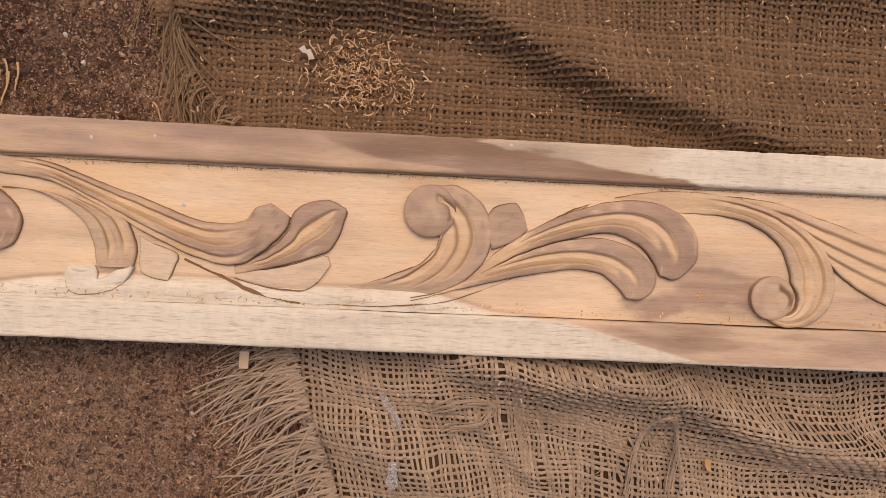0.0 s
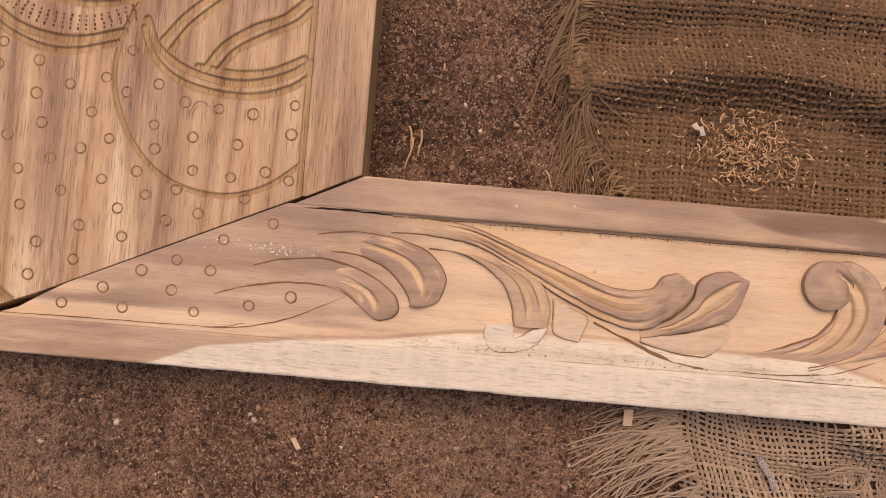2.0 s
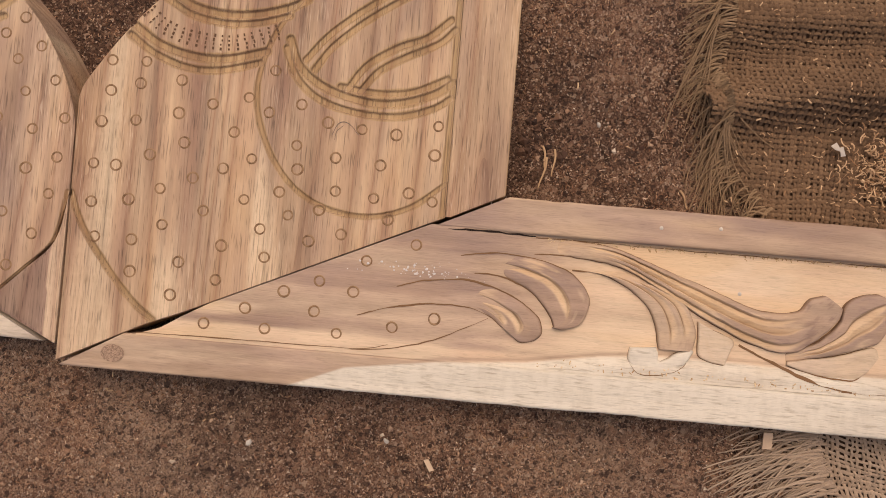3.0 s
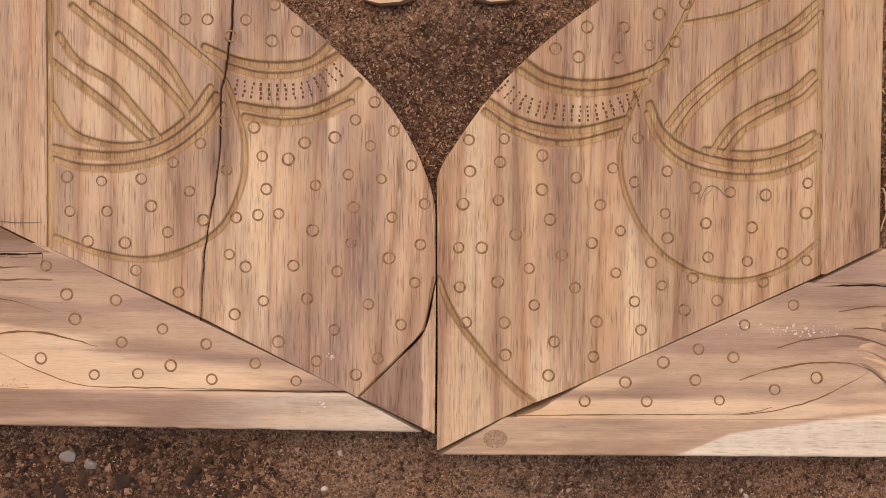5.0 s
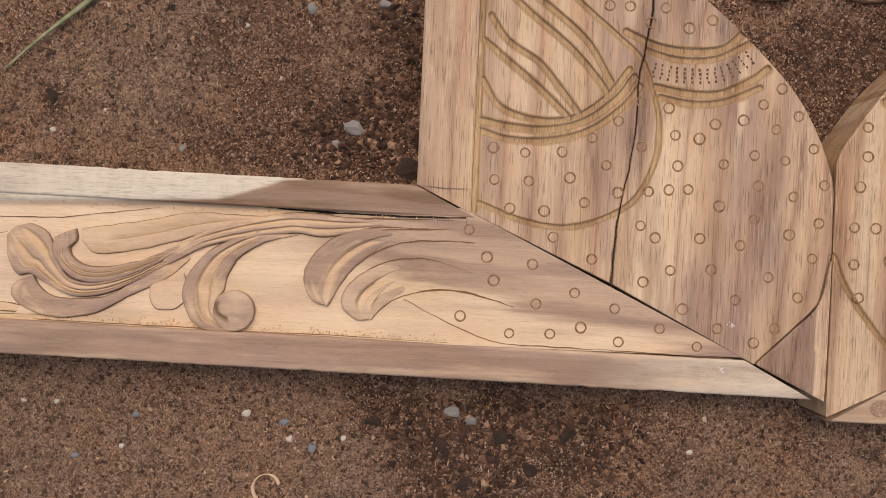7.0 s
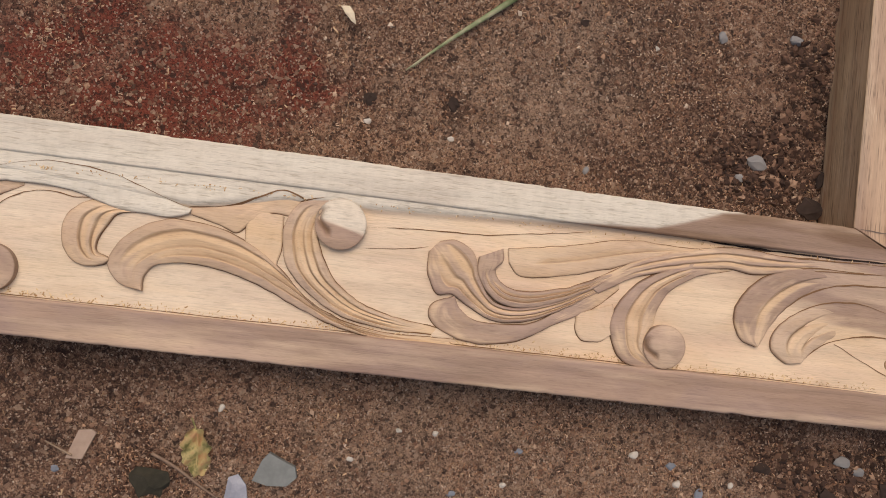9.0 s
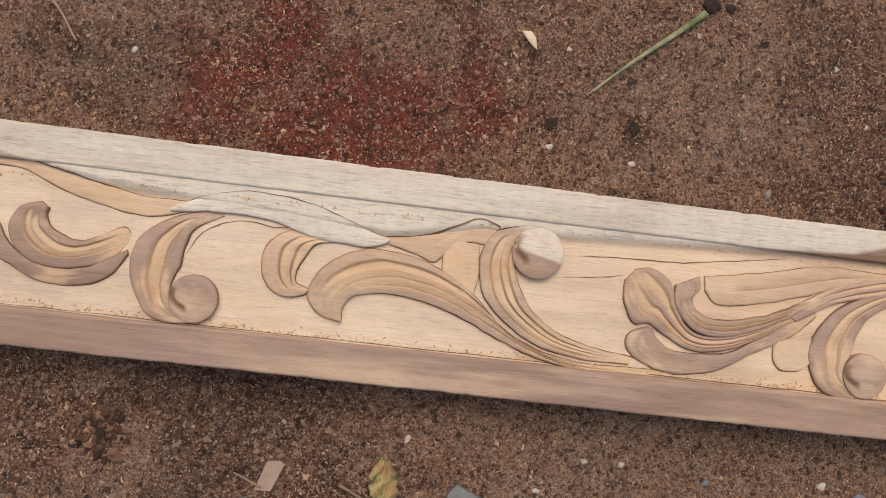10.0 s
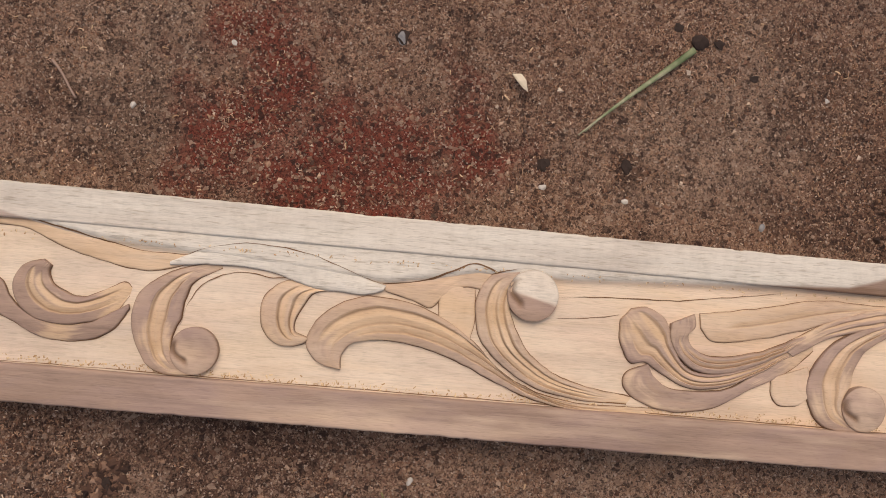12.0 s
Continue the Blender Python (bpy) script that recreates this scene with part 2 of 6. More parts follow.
RED = blot([(-925, 253, 55), (-869, 215, 60), (-763, 242, 42), (-820, 235, 40), (-900, 200, 50), (-960, 215, 40)], 2.0, 3.0) * 1.0
DAMP = blot([(-345, -15, 26), (-311, -43, 30), (-244, -45, 50), (-195, -48, 45), (-160, -40, 32), (-290, -65, 40), (-340, 193, 40), (-359, 301, 35), (-257, -34, 45), (-373, 192, 30), (-280, -90, 60), (350, 193, 60), (335, 240, 45), (0, 270, 75), (60, 300, 40), (-60, 300, 40), (-835, -75, 26),
             (-640, 232, 12), (-706, 228, 10), (0, 215, 30), (-345, 240, 40), (420, 165, 30)], 2.2, 5.0) * 0.72
DAMP = np.maximum(DAMP, 0.5 * blot([(-420, 275, 50), (-500, 310, 50), (-470, 215, 35), (430, 225, 55), (390, 290, 60), (400, 165, 40), (-927, -22, 60), (-460, 248, 30), (-1047, 229, 60), (-1074, -52, 50), (-948, -21, 50), (132, -31, 45), (254, -66, 45), (-520, 210, 40)], 2.2, 9.0))
DRY = blot([(-72, -42, 45), (85, -40, 70), (93, -102, 60), (408, -66, 70), (-450, -60, 90), (-560, -50, 80), (-640, -60, 80), (-380, -100, 70), (-1000, 300, 80), (-1150, 150, 70), (-1050, -100, 70), (-560, 260, 90), (-720, -50, 60), (430, -110, 60), (-650, -40, 80), (-480, -35, 60), (-560, -90, 90), (-420, -70, 60), (-760, -90, 70)], 1.8, 7.0) * 0.9
tagged(link("ground", np.column_stack([gx.ravel(), gy.ravel(), gz.ravel()]), grid_faces(*gx.shape), SOIL, tone=np.column_stack([RED.ravel(), DAMP.ravel(), DRY.ravel()])), "trodden red-brown earth strewn with sawdust and grit", "ground", kind="structure")


# ---- the carved timber ----
FIELD = TOP - 0.0065     # sunk ground of the carving
DARK = Nodes("score_shade_line", 0.8).done((0.19, 0.100, 0.046))
GAP = Nodes("open_joint", 1.0).done((0.022, 0.013, 0.009))
PENCIL = Nodes("pencil", 0.6).done((0.17, 0.12, 0.09))
BLUE_INK = Nodes("blue_ink", 0.5).done((0.05, 0.06, 0.16))


def smooth(a, lo, hi):
    t = np.clip((a - lo) / (hi - lo), 0, 1)
    return t * t * (3 - 2 * t)


def loft(name, A, B, cols, height, base, mat, parent, label="", tone=None):
    """A solid between two edges: the surface runs from edge A to edge B, with walls down to base."""
    A, B = np.asarray(A, float), np.asarray(B, float)
    n = len(A)
    v = np.linspace(0, 1, cols)
    P = A[:, None, :] * (1 - v)[None, :, None] + B[:, None, :] * v[None, :, None]
    x, y = P[..., 0], P[..., 1]
    u = np.repeat(np.linspace(0, 1, n)[:, None], cols, 1)
    vv = np.repeat(v[None, :], n, 0)
    z = height(u, vv, x, y)
    top = np.column_stack([x.ravel(), y.ravel(), np.asarray(z).ravel()])
    ring = np.r_[np.arange(cols), np.arange(2, n) * cols - 1, n * cols - 1 - np.arange(cols), (np.arange(n - 2, 0, -1)) * cols]
    low = top[ring].copy()
    lowz = top[ring].copy()
    low[:, 2] = base
    k, off = len(ring), len(top)
    faces = grid_faces(n, cols).tolist()
    mid = n // 2
    flip = np.cross(P[mid, -1] - P[mid, 0], P[min(mid + 1, n - 1), 0] - P[mid, 0]) < 0
    if flip:
        faces = [f[::-1] for f in faces]
    for i in range(k):
        j = (i + 1) % k
        q = [off + i, off + j, off + k + j, off + k + i]
        faces.append(q if flip else q[::-1])
    verts = np.vstack([top, lowz, low])
    t = None
    if tone is not None:
        t3 = np.stack(tone(u, vv, x, y, z), -1)
        t3 = t3.reshape(-1, t3.shape[-1])
        t3 = np.vstack([t3, t3[ring], t3[ring]])
        t = t3
    ob = link(name, verts, faces, mat, parent, label, tone=t)
    return ob


def ribbon(name, parent, A, B, brown=0.5, pale=0.0, flutes=0, high=7.0, fade=""):
    """One carved leaf or stem between two edges given in millimetres; fade says which end dies into the ground."""
    A, B = np.array(A) / 1000, np.array(B) / 1000
    k = min(len(A), len(B))
    length = np.linalg.norm(np.diff((A[:k] + B[:k]) / 2, axis=0), axis=1).sum()
    n = int(max(16, length / 0.0018))
    a, b = (p + 0.0007 * np.column_stack([fbm(p[:, 0], p[:, 1], 130, 3, 51.0), fbm(p[:, 0], p[:, 1], 130, 3, 52.0)]) for p in (curve(A, n), curve(B, n)))
    H = high / (1450 if parent is rail_right else 1750)
    rng = random.Random(int(abs(A[0, 0]) * 1e4) + len(name))
    seed = rng.uniform(0, 40)
    cuts = []
    for q in range(flutes):
        c = (q + 1 + rng.uniform(-0.22, 0.22)) / (flutes + 1)
        lo, hi = rng.uniform(0.0, 0.10), rng.uniform(0.80, 0.98)
        if fade == "start":
            lo, hi = 1 - hi, 1 - lo
        cuts.append((c, lo, hi, rng.choice((-1, 1)) if q else 1, rng.uniform(-0.07, 0.07)))

    def root(u):
        """1 at the free tip, falling to 0 where the leaf dies into the ground."""
        if fade == "start":
            return smooth(u, 0.0, 0.34)
        return 1 - smooth(u, 0.66, 1.0) if fade == "end" else u * 0 + 1

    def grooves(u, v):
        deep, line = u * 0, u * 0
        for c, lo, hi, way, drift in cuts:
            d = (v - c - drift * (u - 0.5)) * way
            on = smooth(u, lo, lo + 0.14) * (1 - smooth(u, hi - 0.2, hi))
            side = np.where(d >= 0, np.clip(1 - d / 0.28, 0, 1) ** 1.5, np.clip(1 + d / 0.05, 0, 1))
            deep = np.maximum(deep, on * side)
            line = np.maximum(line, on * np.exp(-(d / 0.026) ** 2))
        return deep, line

    def shape(u, v):
        dome = np.sqrt(np.clip(1 - (2 * v - 1) ** 2, 0, 1))
        deep, _ = grooves(u, v)
        h = 0.52 + 0.48 * dome ** 0.8 - 0.48 * deep
        return h * (0.05 + 0.95 * root(u))

    def height(u, v, x, y):
        return FIELD + H * shape(u, v) + 0.0005 * fbm(x, y, 110.0, 3, seed)

    def tone(u, v, x, y, z):
        deep, line = grooves(u, v)
        r = root(u) if fade else u * 0 + 1
        grain = fbm(u * length * 60, v * 7, 1.0, 4, seed)
        patch = fbm(x, y, 26.0, 3, seed + 5)
        scuff = smooth(fbm(u * length * 130, v * 9, 1.0, 3, seed + 8), 0.12, 0.4) * smooth(patch, -0.15, 0.3)
        hollow = smooth(deep + 0.10 * grain, 0.10, 0.42)
        skin = (1 - hollow) * smooth(0.62 + 0.75 * patch + 0.4 * grain + 0.25 * (r - 0.5), 0.25, 0.62)
        br = brown * (0.25 + 0.95 * skin) * (0.55 + 0.45 * r) + 0.4 * brown * scuff * (1 - hollow)
        gold = 0.22 + 0.22 * hollow + 0.22 * (1 - r) + 0.35 * np.maximum(0, grain) - 0.35 * skin * brown - 0.3 * patch
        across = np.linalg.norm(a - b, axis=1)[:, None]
        # Rims and flute lines darkened: scored lines together with painted contact shade.
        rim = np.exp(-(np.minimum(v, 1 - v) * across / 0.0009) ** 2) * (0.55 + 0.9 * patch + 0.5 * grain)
        shade_stain = np.clip(np.maximum(0.75 * line * (0.8 + patch), (0.5 if parent is rail_right else 0.42) * rim), 0, 0.8)
        return np.clip(br, 0, 1), x * 0 + pale, np.clip(gold, 0, 0.85) * (1 - pale), 1 - shade_stain

    # Dark strips outline the leaf: drawn contour and painted contact shade.
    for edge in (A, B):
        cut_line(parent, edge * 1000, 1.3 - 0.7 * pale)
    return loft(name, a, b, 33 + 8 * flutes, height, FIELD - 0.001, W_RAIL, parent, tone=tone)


def volute(name, parent, c, r, brown=0.0, pale=0.0, turn=0, high=8.0):
    """The rolled end of a scroll: a low drum with a spiral cut into its face."""
    rows, cols = 22, 56
    rho = np.linspace(0.0, 1.0, rows)
    th = np.linspace(0, 2 * math.pi, cols, endpoint=False)
    R, T = np.meshgrid(rho, th, indexing="ij")
    ang = (T - radians(turn)) % (2 * math.pi)
    away = np.minimum(ang, 2 * math.pi - ang)
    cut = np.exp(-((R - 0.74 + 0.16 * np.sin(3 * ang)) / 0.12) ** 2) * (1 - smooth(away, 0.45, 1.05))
    z = FIELD + high / 1250 * (0.80 + 0.20 * (1 - R ** 5)) - 0.0030 * cut + 0.0005 * fbm(R * np.cos(T), R * np.sin(T), 2.2, 3, turn)
    x, y = c[0] / 1000 + r / 1000 * R * np.cos(T), c[1] / 1000 + r / 1000 * R * np.sin(T)
    top = np.column_stack([x.ravel(), y.ravel(), z.ravel()])
    rim = top[-cols:].copy()
    foot = rim.copy()
    foot[:, 2] = FIELD - 0.001
    i = np.arange(rows * cols).reshape(rows, cols)
    f = np.stack([i[:-1], i[1:], np.roll(i, -1, 1)[1:], np.roll(i, -1, 1)[:-1]], -1).reshape(-1, 4).tolist()
    k = rows * cols
    f += [[k + a, k + cols + a, k + cols + (a + 1) % cols, k + (a + 1) % cols] for a in range(cols)]
    verts = np.vstack([top, rim, foot])
    br = np.clip(brown * (0.8 + 0.5 * fbm(verts[:, 0], verts[:, 1], 60.0, 3, turn)), 0, 1)
    split = smooth(verts[:, 1] - c[1] / 1000 + 0.25 * (verts[:, 0] - c[0] / 1000), -0.003, 0.000) if pale else 0 * br
    # Shade painted into the spiral cut, the rim and the drum wall.
    cut_shade = np.r_[np.clip(0.85 * cut + 0.35 * smooth(R, 0.93, 1.0), 0, 0.85).ravel(), np.full(2 * cols, 0.3)]
    tone = np.column_stack([np.clip(br + (0.95 * (1 - split) if pale else 0), 0, 1), pale * split, 0 * br, 1 - cut_shade])
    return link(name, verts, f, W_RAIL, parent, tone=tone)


def cut_line(parent, points, width, name="score_shade_line", mat=None, label=""):
    """A line knife-scored and darkened by dust; round leaves it also paints contact shade."""
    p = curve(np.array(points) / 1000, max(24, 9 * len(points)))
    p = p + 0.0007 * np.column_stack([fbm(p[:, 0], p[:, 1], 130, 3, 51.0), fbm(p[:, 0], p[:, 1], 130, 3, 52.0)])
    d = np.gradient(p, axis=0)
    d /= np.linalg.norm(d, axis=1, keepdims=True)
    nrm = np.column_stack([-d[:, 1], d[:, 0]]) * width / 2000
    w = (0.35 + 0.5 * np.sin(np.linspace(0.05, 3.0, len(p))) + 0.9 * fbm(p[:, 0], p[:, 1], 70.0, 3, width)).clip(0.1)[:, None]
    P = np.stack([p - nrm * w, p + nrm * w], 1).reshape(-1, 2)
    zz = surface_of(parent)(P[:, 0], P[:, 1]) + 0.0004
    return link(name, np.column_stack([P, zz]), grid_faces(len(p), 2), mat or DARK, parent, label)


SURF = {}


def surface_of(parent):
    return SURF[parent.name]


def edge_line(points, xs):
    p = np.array(points, float) / 1000
    return np.interp(xs, p[:, 0], p[:, 1])


# -- the rail that runs off over the sacking --
rail_right = empty("carved_rail", "long pale hardwood rail carved with flowing acanthus scrolls, lying on sacking", "carved rail", "rails of the dismantled frame")


RIGHT_LINE = [(150, -14), (183, -1), (217, 13), (285, 23), (353, 28), (408, 37), (455, 41), (516, 41), (602, 39), (680, 39), (733, 25), (786, 21), (883, -4)]
LEFT_LINE = [(-1104, 160), (-1046, 147), (-1019, 142), (-953, 137), (-818, 127), (-754, 139), (-691, 139), (-600, 143), (-485, 149), (-465, 155), (-448, 161), (-434, 166), (-408, 169), (-377, 171), (-300, 190)]


def right_field(x, y):
    s = (1 - 0.8 * (1 - smooth(y - edge_line(RIGHT_LINE, x), -0.008, 0.002))) * smooth(x + 0.25 * (0.07 - y), 0.285, 0.385)
    return TOP - 0.0006 - s * 0.0059 + 0.00035 * fbm(x, y * 3, 40.0, 3, 4.0) * (0.3 + s)


SURF[rail_right.name] = right_field
ys = np.linspace(0.024, 0.1255, 72)


def flame(x, y, seed):
    """Layered growth figure that runs along a board, 0 to 1."""
    f = 1000 * y / 5.5 + 7.0 * fbm(x * 0.5, y * 0.6, 9, 3, seed) + 2.0 * fbm(x * 0.4, y * 3, 40, 3, seed + 1)
    return smooth(np.sin(f) + 0.6 * fbm(x * 0.3, y * 5, 50, 3, seed + 2), -0.5, 1.0)


def right_tone(u, v, x, y, z):
    brown = 0.8 * smooth(y + 0.012 + 0.03 * fbm(x * 0.3, y * 4, 30, 4, 2), 0.042, 0.066) * (1 - smooth(x, 0.30, 0.43))
    brown += 0.35 * smooth(x, 0.80, 0.86) * (1 - smooth(y + 0.02 * fbm(x, y, 25, 3, 3), 0.05, 0.085))
    brown += 0.22 * smooth(fbm(x * 0.4, y * 2.5, 22, 3, 8), 0.12, 0.45)
    brown += 0.75 * smooth(1.0 - np.hypot((x - 0.885) / 0.060, (y - 0.048) / 0.030) + 1.3 * fbm(x * 0.5, y, 38, 4, 29), 0.05, 0.6)
    brown = brown * (0.75 + 0.4 * flame(x, y, 31.0)) + 0.10 * flame(x, y, 33.0)
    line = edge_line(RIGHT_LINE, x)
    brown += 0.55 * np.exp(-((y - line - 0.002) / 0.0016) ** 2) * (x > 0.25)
    return np.clip(brown, 0, 1), 1 - smooth(y - line, -0.001, 0.0012), np.clip(0.25 * fbm(x * 0.6, y * 1.5, 26, 4, 24), 0, 0.3)


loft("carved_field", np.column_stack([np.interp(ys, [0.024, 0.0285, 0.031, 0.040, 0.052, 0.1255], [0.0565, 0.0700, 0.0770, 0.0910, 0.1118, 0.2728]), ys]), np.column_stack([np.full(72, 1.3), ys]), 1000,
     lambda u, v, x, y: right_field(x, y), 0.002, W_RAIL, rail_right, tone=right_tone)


def right_border_tone(u, v, x, y, z):
    _, pale, _ = right_tone(u, v, x, y, z)
    low = y < 0.07
    mott = fbm(x * 0.5, y * 3, 30, 4, 6)
    start = np.interp(y, [0.127, 0.133, 0.148], [0.862, 0.815, 0.72])
    torn = smooth(x - start + 0.03 * fbm(x * 0.5, y * 3, 60, 4, 6), -0.006, 0.008)
    pale = np.where(low, pale, torn * (0.35 + 0.65 * smooth(x + 0.02 * mott, 0.83, 0.865)))
    tongue = smooth(x - np.interp(y, [0.127, 0.136, 0.143], [0.70, 0.64, 0.60]) + 0.03 * mott, -0.008, 0.012) * (1 - torn)
    brown = np.where(low, 0.55 + 0.5 * mott, 0.72 + 0.7 * fbm(x * 0.35, y * 2.2, 30, 4, 7) + 0.45 * tongue + 0.2 * flame(x, y, 35.0))
    streak = flame(x, y, 37.0) * np.clip(brown, 0, 1) * (1 - pale)
    return np.clip(brown, 0, 1), pale, x * 0, 1 - np.clip(0.42 * streak * smooth(mott, -0.35, 0.3) + np.where(low, 0, 0.16) * tongue, 0, 0.6)


def worn(seed, edge=0.0016):
    """A flat face with rubbed edges."""
    return lambda u, v, x, y: TOP - edge * (np.clip(np.abs(2 * v - 1) - 0.9, 0, 1) / 0.1) ** 2 + 0.00025 * fbm(x, y * 4, 30, 3, seed)


xs = np.linspace(0, 1, 900)


def nicked(seed):
    """Small dents and torn fibres along an edge, in metres inward."""
    return 0.0004 * fbm(xs * 1.2, xs * 0, 80, 4, seed) + 0.0006 * smooth(fbm(xs * 1.2, xs * 0, 45, 3, seed + 3), 0.34, 0.5)


loft("lower_border", np.column_stack([0.002 + 1.298 * xs, nicked(1.0) - 0.0035 - 0.003 * xs]), np.column_stack([0.0505 + 1.2495 * xs, 0.0245 - 0.002 * xs + 0.0006 * fbm(xs * 1.3, xs * 0, 25, 3, 1)]), 30,
     worn(1.0), 0.0, W_RAIL, rail_right, "pale sapwood edge of the rail", tone=right_border_tone)
loft("upper_border", np.column_stack([0.2757 + 1.0243 * xs, 0.1245 - 0.002 * xs]), np.column_stack([0.330 + 0.97 * xs, 0.1505 - nicked(2.0)]), 30,
     worn(2.0), 0.0, W_RAIL, rail_right, "grey-brown weathered edge of the rail", tone=right_border_tone)

# -- the rail that ends square --
rail_left = empty("carved_rail", "pale hardwood rail with carved scrolls and a square closed end", "carved rail", "rails of the dismantled frame")


def left_field(x, y):
    s = (1 - 0.8 * smooth(y - edge_line(LEFT_LINE, x), -0.004, 0.004)) * smooth(-x + 0.25 * (0.09 - y), 0.295, 0.405)
    return TOP - 0.0006 - s * 0.0059 + 0.00035 * fbm(x, y * 3, 40.0, 3, 14.0) * (0.3 + s)


SURF[rail_left.name] = left_field


def left_tone(u, v, x, y, z):
    line = edge_line([(-400, 112), (-367, 112), (-160, 72), (-60, 48)], x)
    brown = 0.88 * smooth(y - line + 0.016 + 0.03 * fbm(x * 0.3, y * 4, 30, 4, 2), -0.008, 0.012) * (1 - smooth(-x, 0.33, 0.46))
    brown += 0.20 * smooth(fbm(x * 0.4, y * 2.5, 22, 3, 9), 0.1, 0.45) + 0.10 * fbm(x * 0.5, y, 30, 3, 19)
    brown = brown * (0.75 + 0.42 * flame(x, y, 41.0)) + 0.10 * flame(x, y, 43.0)
    top = edge_line(LEFT_LINE, x)
    return np.clip(brown, 0, 1), np.clip(smooth(y - top, -0.001, 0.002) + 0.35 * smooth(-x, 0.5, 0.8), 0, 1), np.clip(0.25 * fbm(x * 0.6, y * 1.5, 26, 4, 23), 0, 0.3)


ys = np.linspace(0.044, 0.1515, 75)
loft("carved_field", np.column_stack([np.full(75, -1.106), ys]), np.column_stack([-0.0678 - (ys - 0.044) * 2.085, ys]), 900,
     lambda u, v, x, y: left_field(x, y), 0.002, W_RAIL, rail_left, tone=left_tone)


def left_border_tone(u, v, x, y, z):
    _, pale, _ = left_tone(u, v, x, y, z)
    low = y < 0.1
    mott = fbm(x * 0.4, y * 3, 30, 4, 16)
    brown = np.where(low, 1.05 + 0.8 * mott + 0.35 * smooth(-x, 0.8, 1.0) + 0.3 * fbm(x * 0.2, y * 8, 40, 3, 17) - 0.5 * smooth(x, -0.28, -0.1), 0.75 + 0.5 * mott + 0.5 * flame(x, y, 45.0))
    return np.clip(brown, 0, 1), np.where(low, 0.6 * smooth(x + 0.05 * mott, -0.18, -0.08), pale * (0.9 + 0.2 * mott)), x * 0, 1 - np.clip(np.where(low, 0.22, 0.25 + 0.5 * flame(x, y, 47.0)) * np.where(low, flame(x, y, 47.0), 1.0) * (1 - pale) * smooth(mott, -0.6, 0.2), 0, 0.7)


loft("lower_border", np.column_stack([-1.131 + 1.1195 * xs, 0.028 - 0.0148 * xs + nicked(3.0)]), np.column_stack([-1.131 + 1.0652 * xs, 0.0535 - 0.0115 * xs + 0.0006 * fbm(xs * 1.3, xs * 0, 25, 3, 2)]), 30,
     worn(3.0), 0.0, W_RAIL, rail_left, "pinkish brown edge of the rail", tone=left_border_tone)
loft("upper_border", np.column_stack([-1.130 + 0.848 * xs, 0.1515 - 0.0075 * xs]), np.column_stack([-1.130 + 0.800 * xs, 0.1765 - 0.0085 * xs - nicked(4.0)]), 30,
     worn(4.0), 0.0, W_RAIL, rail_left, "whitish sapwood edge of the rail", tone=left_border_tone)
es = np.linspace(0, 1, 40)
loft("end_block", np.column_stack([-1.131 + 0.001 * es, 0.0538 + 0.0974 * es]), np.column_stack([-1.1035 - 0.001 * es, 0.0538 + 0.0974 * es]), 10,
     worn(5.0), 0.0, W_RAIL, rail_left, "brown square end of the rail", tone=lambda u, v, x, y, z: (np.clip(1.0 + 0.4 * fbm(x, y, 30, 3, 1), 0, 1), x * 0 + 0.9 * smooth(y, 0.158, 0.162), x * 0))
# carving of the rail that ends square
ribbon("tail_leaf", rail_left,
       [(-1101, 83), (-1085, 86), (-1070, 81), (-1054, 73), (-1035, 70), (-1016, 73), (-1002, 81), (-993, 95)],
       [(-1102, 100), (-1090, 109), (-1080, 108), (-1070, 94), (-1055, 84), (-1036, 81), (-1018, 84), (-1003, 93), (-994, 98)], brown=0.9, high=4.5)
ribbon("hook_leaf", rail_left,
       [(-1053, 125), (-1067, 119), (-1072, 107), (-1068, 94), (-1055, 84), (-1036, 81), (-1016, 85), (-1001, 94), (-994, 104)],
       [(-1048, 121), (-1049, 116), (-1045, 108), (-1035, 103), (-1023, 101), (-1012, 106), (-1003, 111), (-997, 113), (-993, 110)], brown=0.9, flutes=2, fade='end')
ribbon("ribbon_leaf", rail_left,
       [(-1106, 151), (-1070, 152), (-1047, 148), (-1020, 142), (-992, 136), (-969, 135), (-953, 135)],
       [(-1103, 147), (-1069, 145), (-1038, 133), (-1010, 126), (-987, 122), (-968, 125), (-953, 131)], brown=0.15, high=3.5)
ribbon("scroll_stem", rail_left,
       [(-933, 132), (-956, 127), (-975, 118), (-987, 107), (-991, 91), (-987, 72), (-976, 57), (-961, 52), (-947, 53)],
       [(-933, 128), (-950, 118), (-956, 106), (-958, 92), (-961, 84), (-963, 76), (-962, 68), (-958, 61), (-949, 58)], brown=0.75, flutes=2, fade='start')
volute("volute", rail_left, (-946, 70), 16.3, brown=0.95, turn=200)
ribbon("cap_leaf", rail_left,
       [(-968, 130), (-946, 140), (-923, 146), (-899, 146), (-875, 143), (-855, 137), (-834, 129), (-819, 125)],
       [(-968, 127), (-937, 130), (-906, 129), (-885, 124), (-869, 119), (-849, 118), (-833, 117), (-821, 121)], pale=1.0, high=7.0)
ribbon("lobe_leaf", rail_left,
       [(-878, 127), (-895, 119), (-904, 105), (-901, 87), (-890, 78), (-875, 79), (-870, 83)],
       [(-847, 119), (-865, 117), (-872, 112), (-877, 103), (-880, 95), (-879, 88), (-871, 85)], brown=0.35, flutes=2, fade='start')
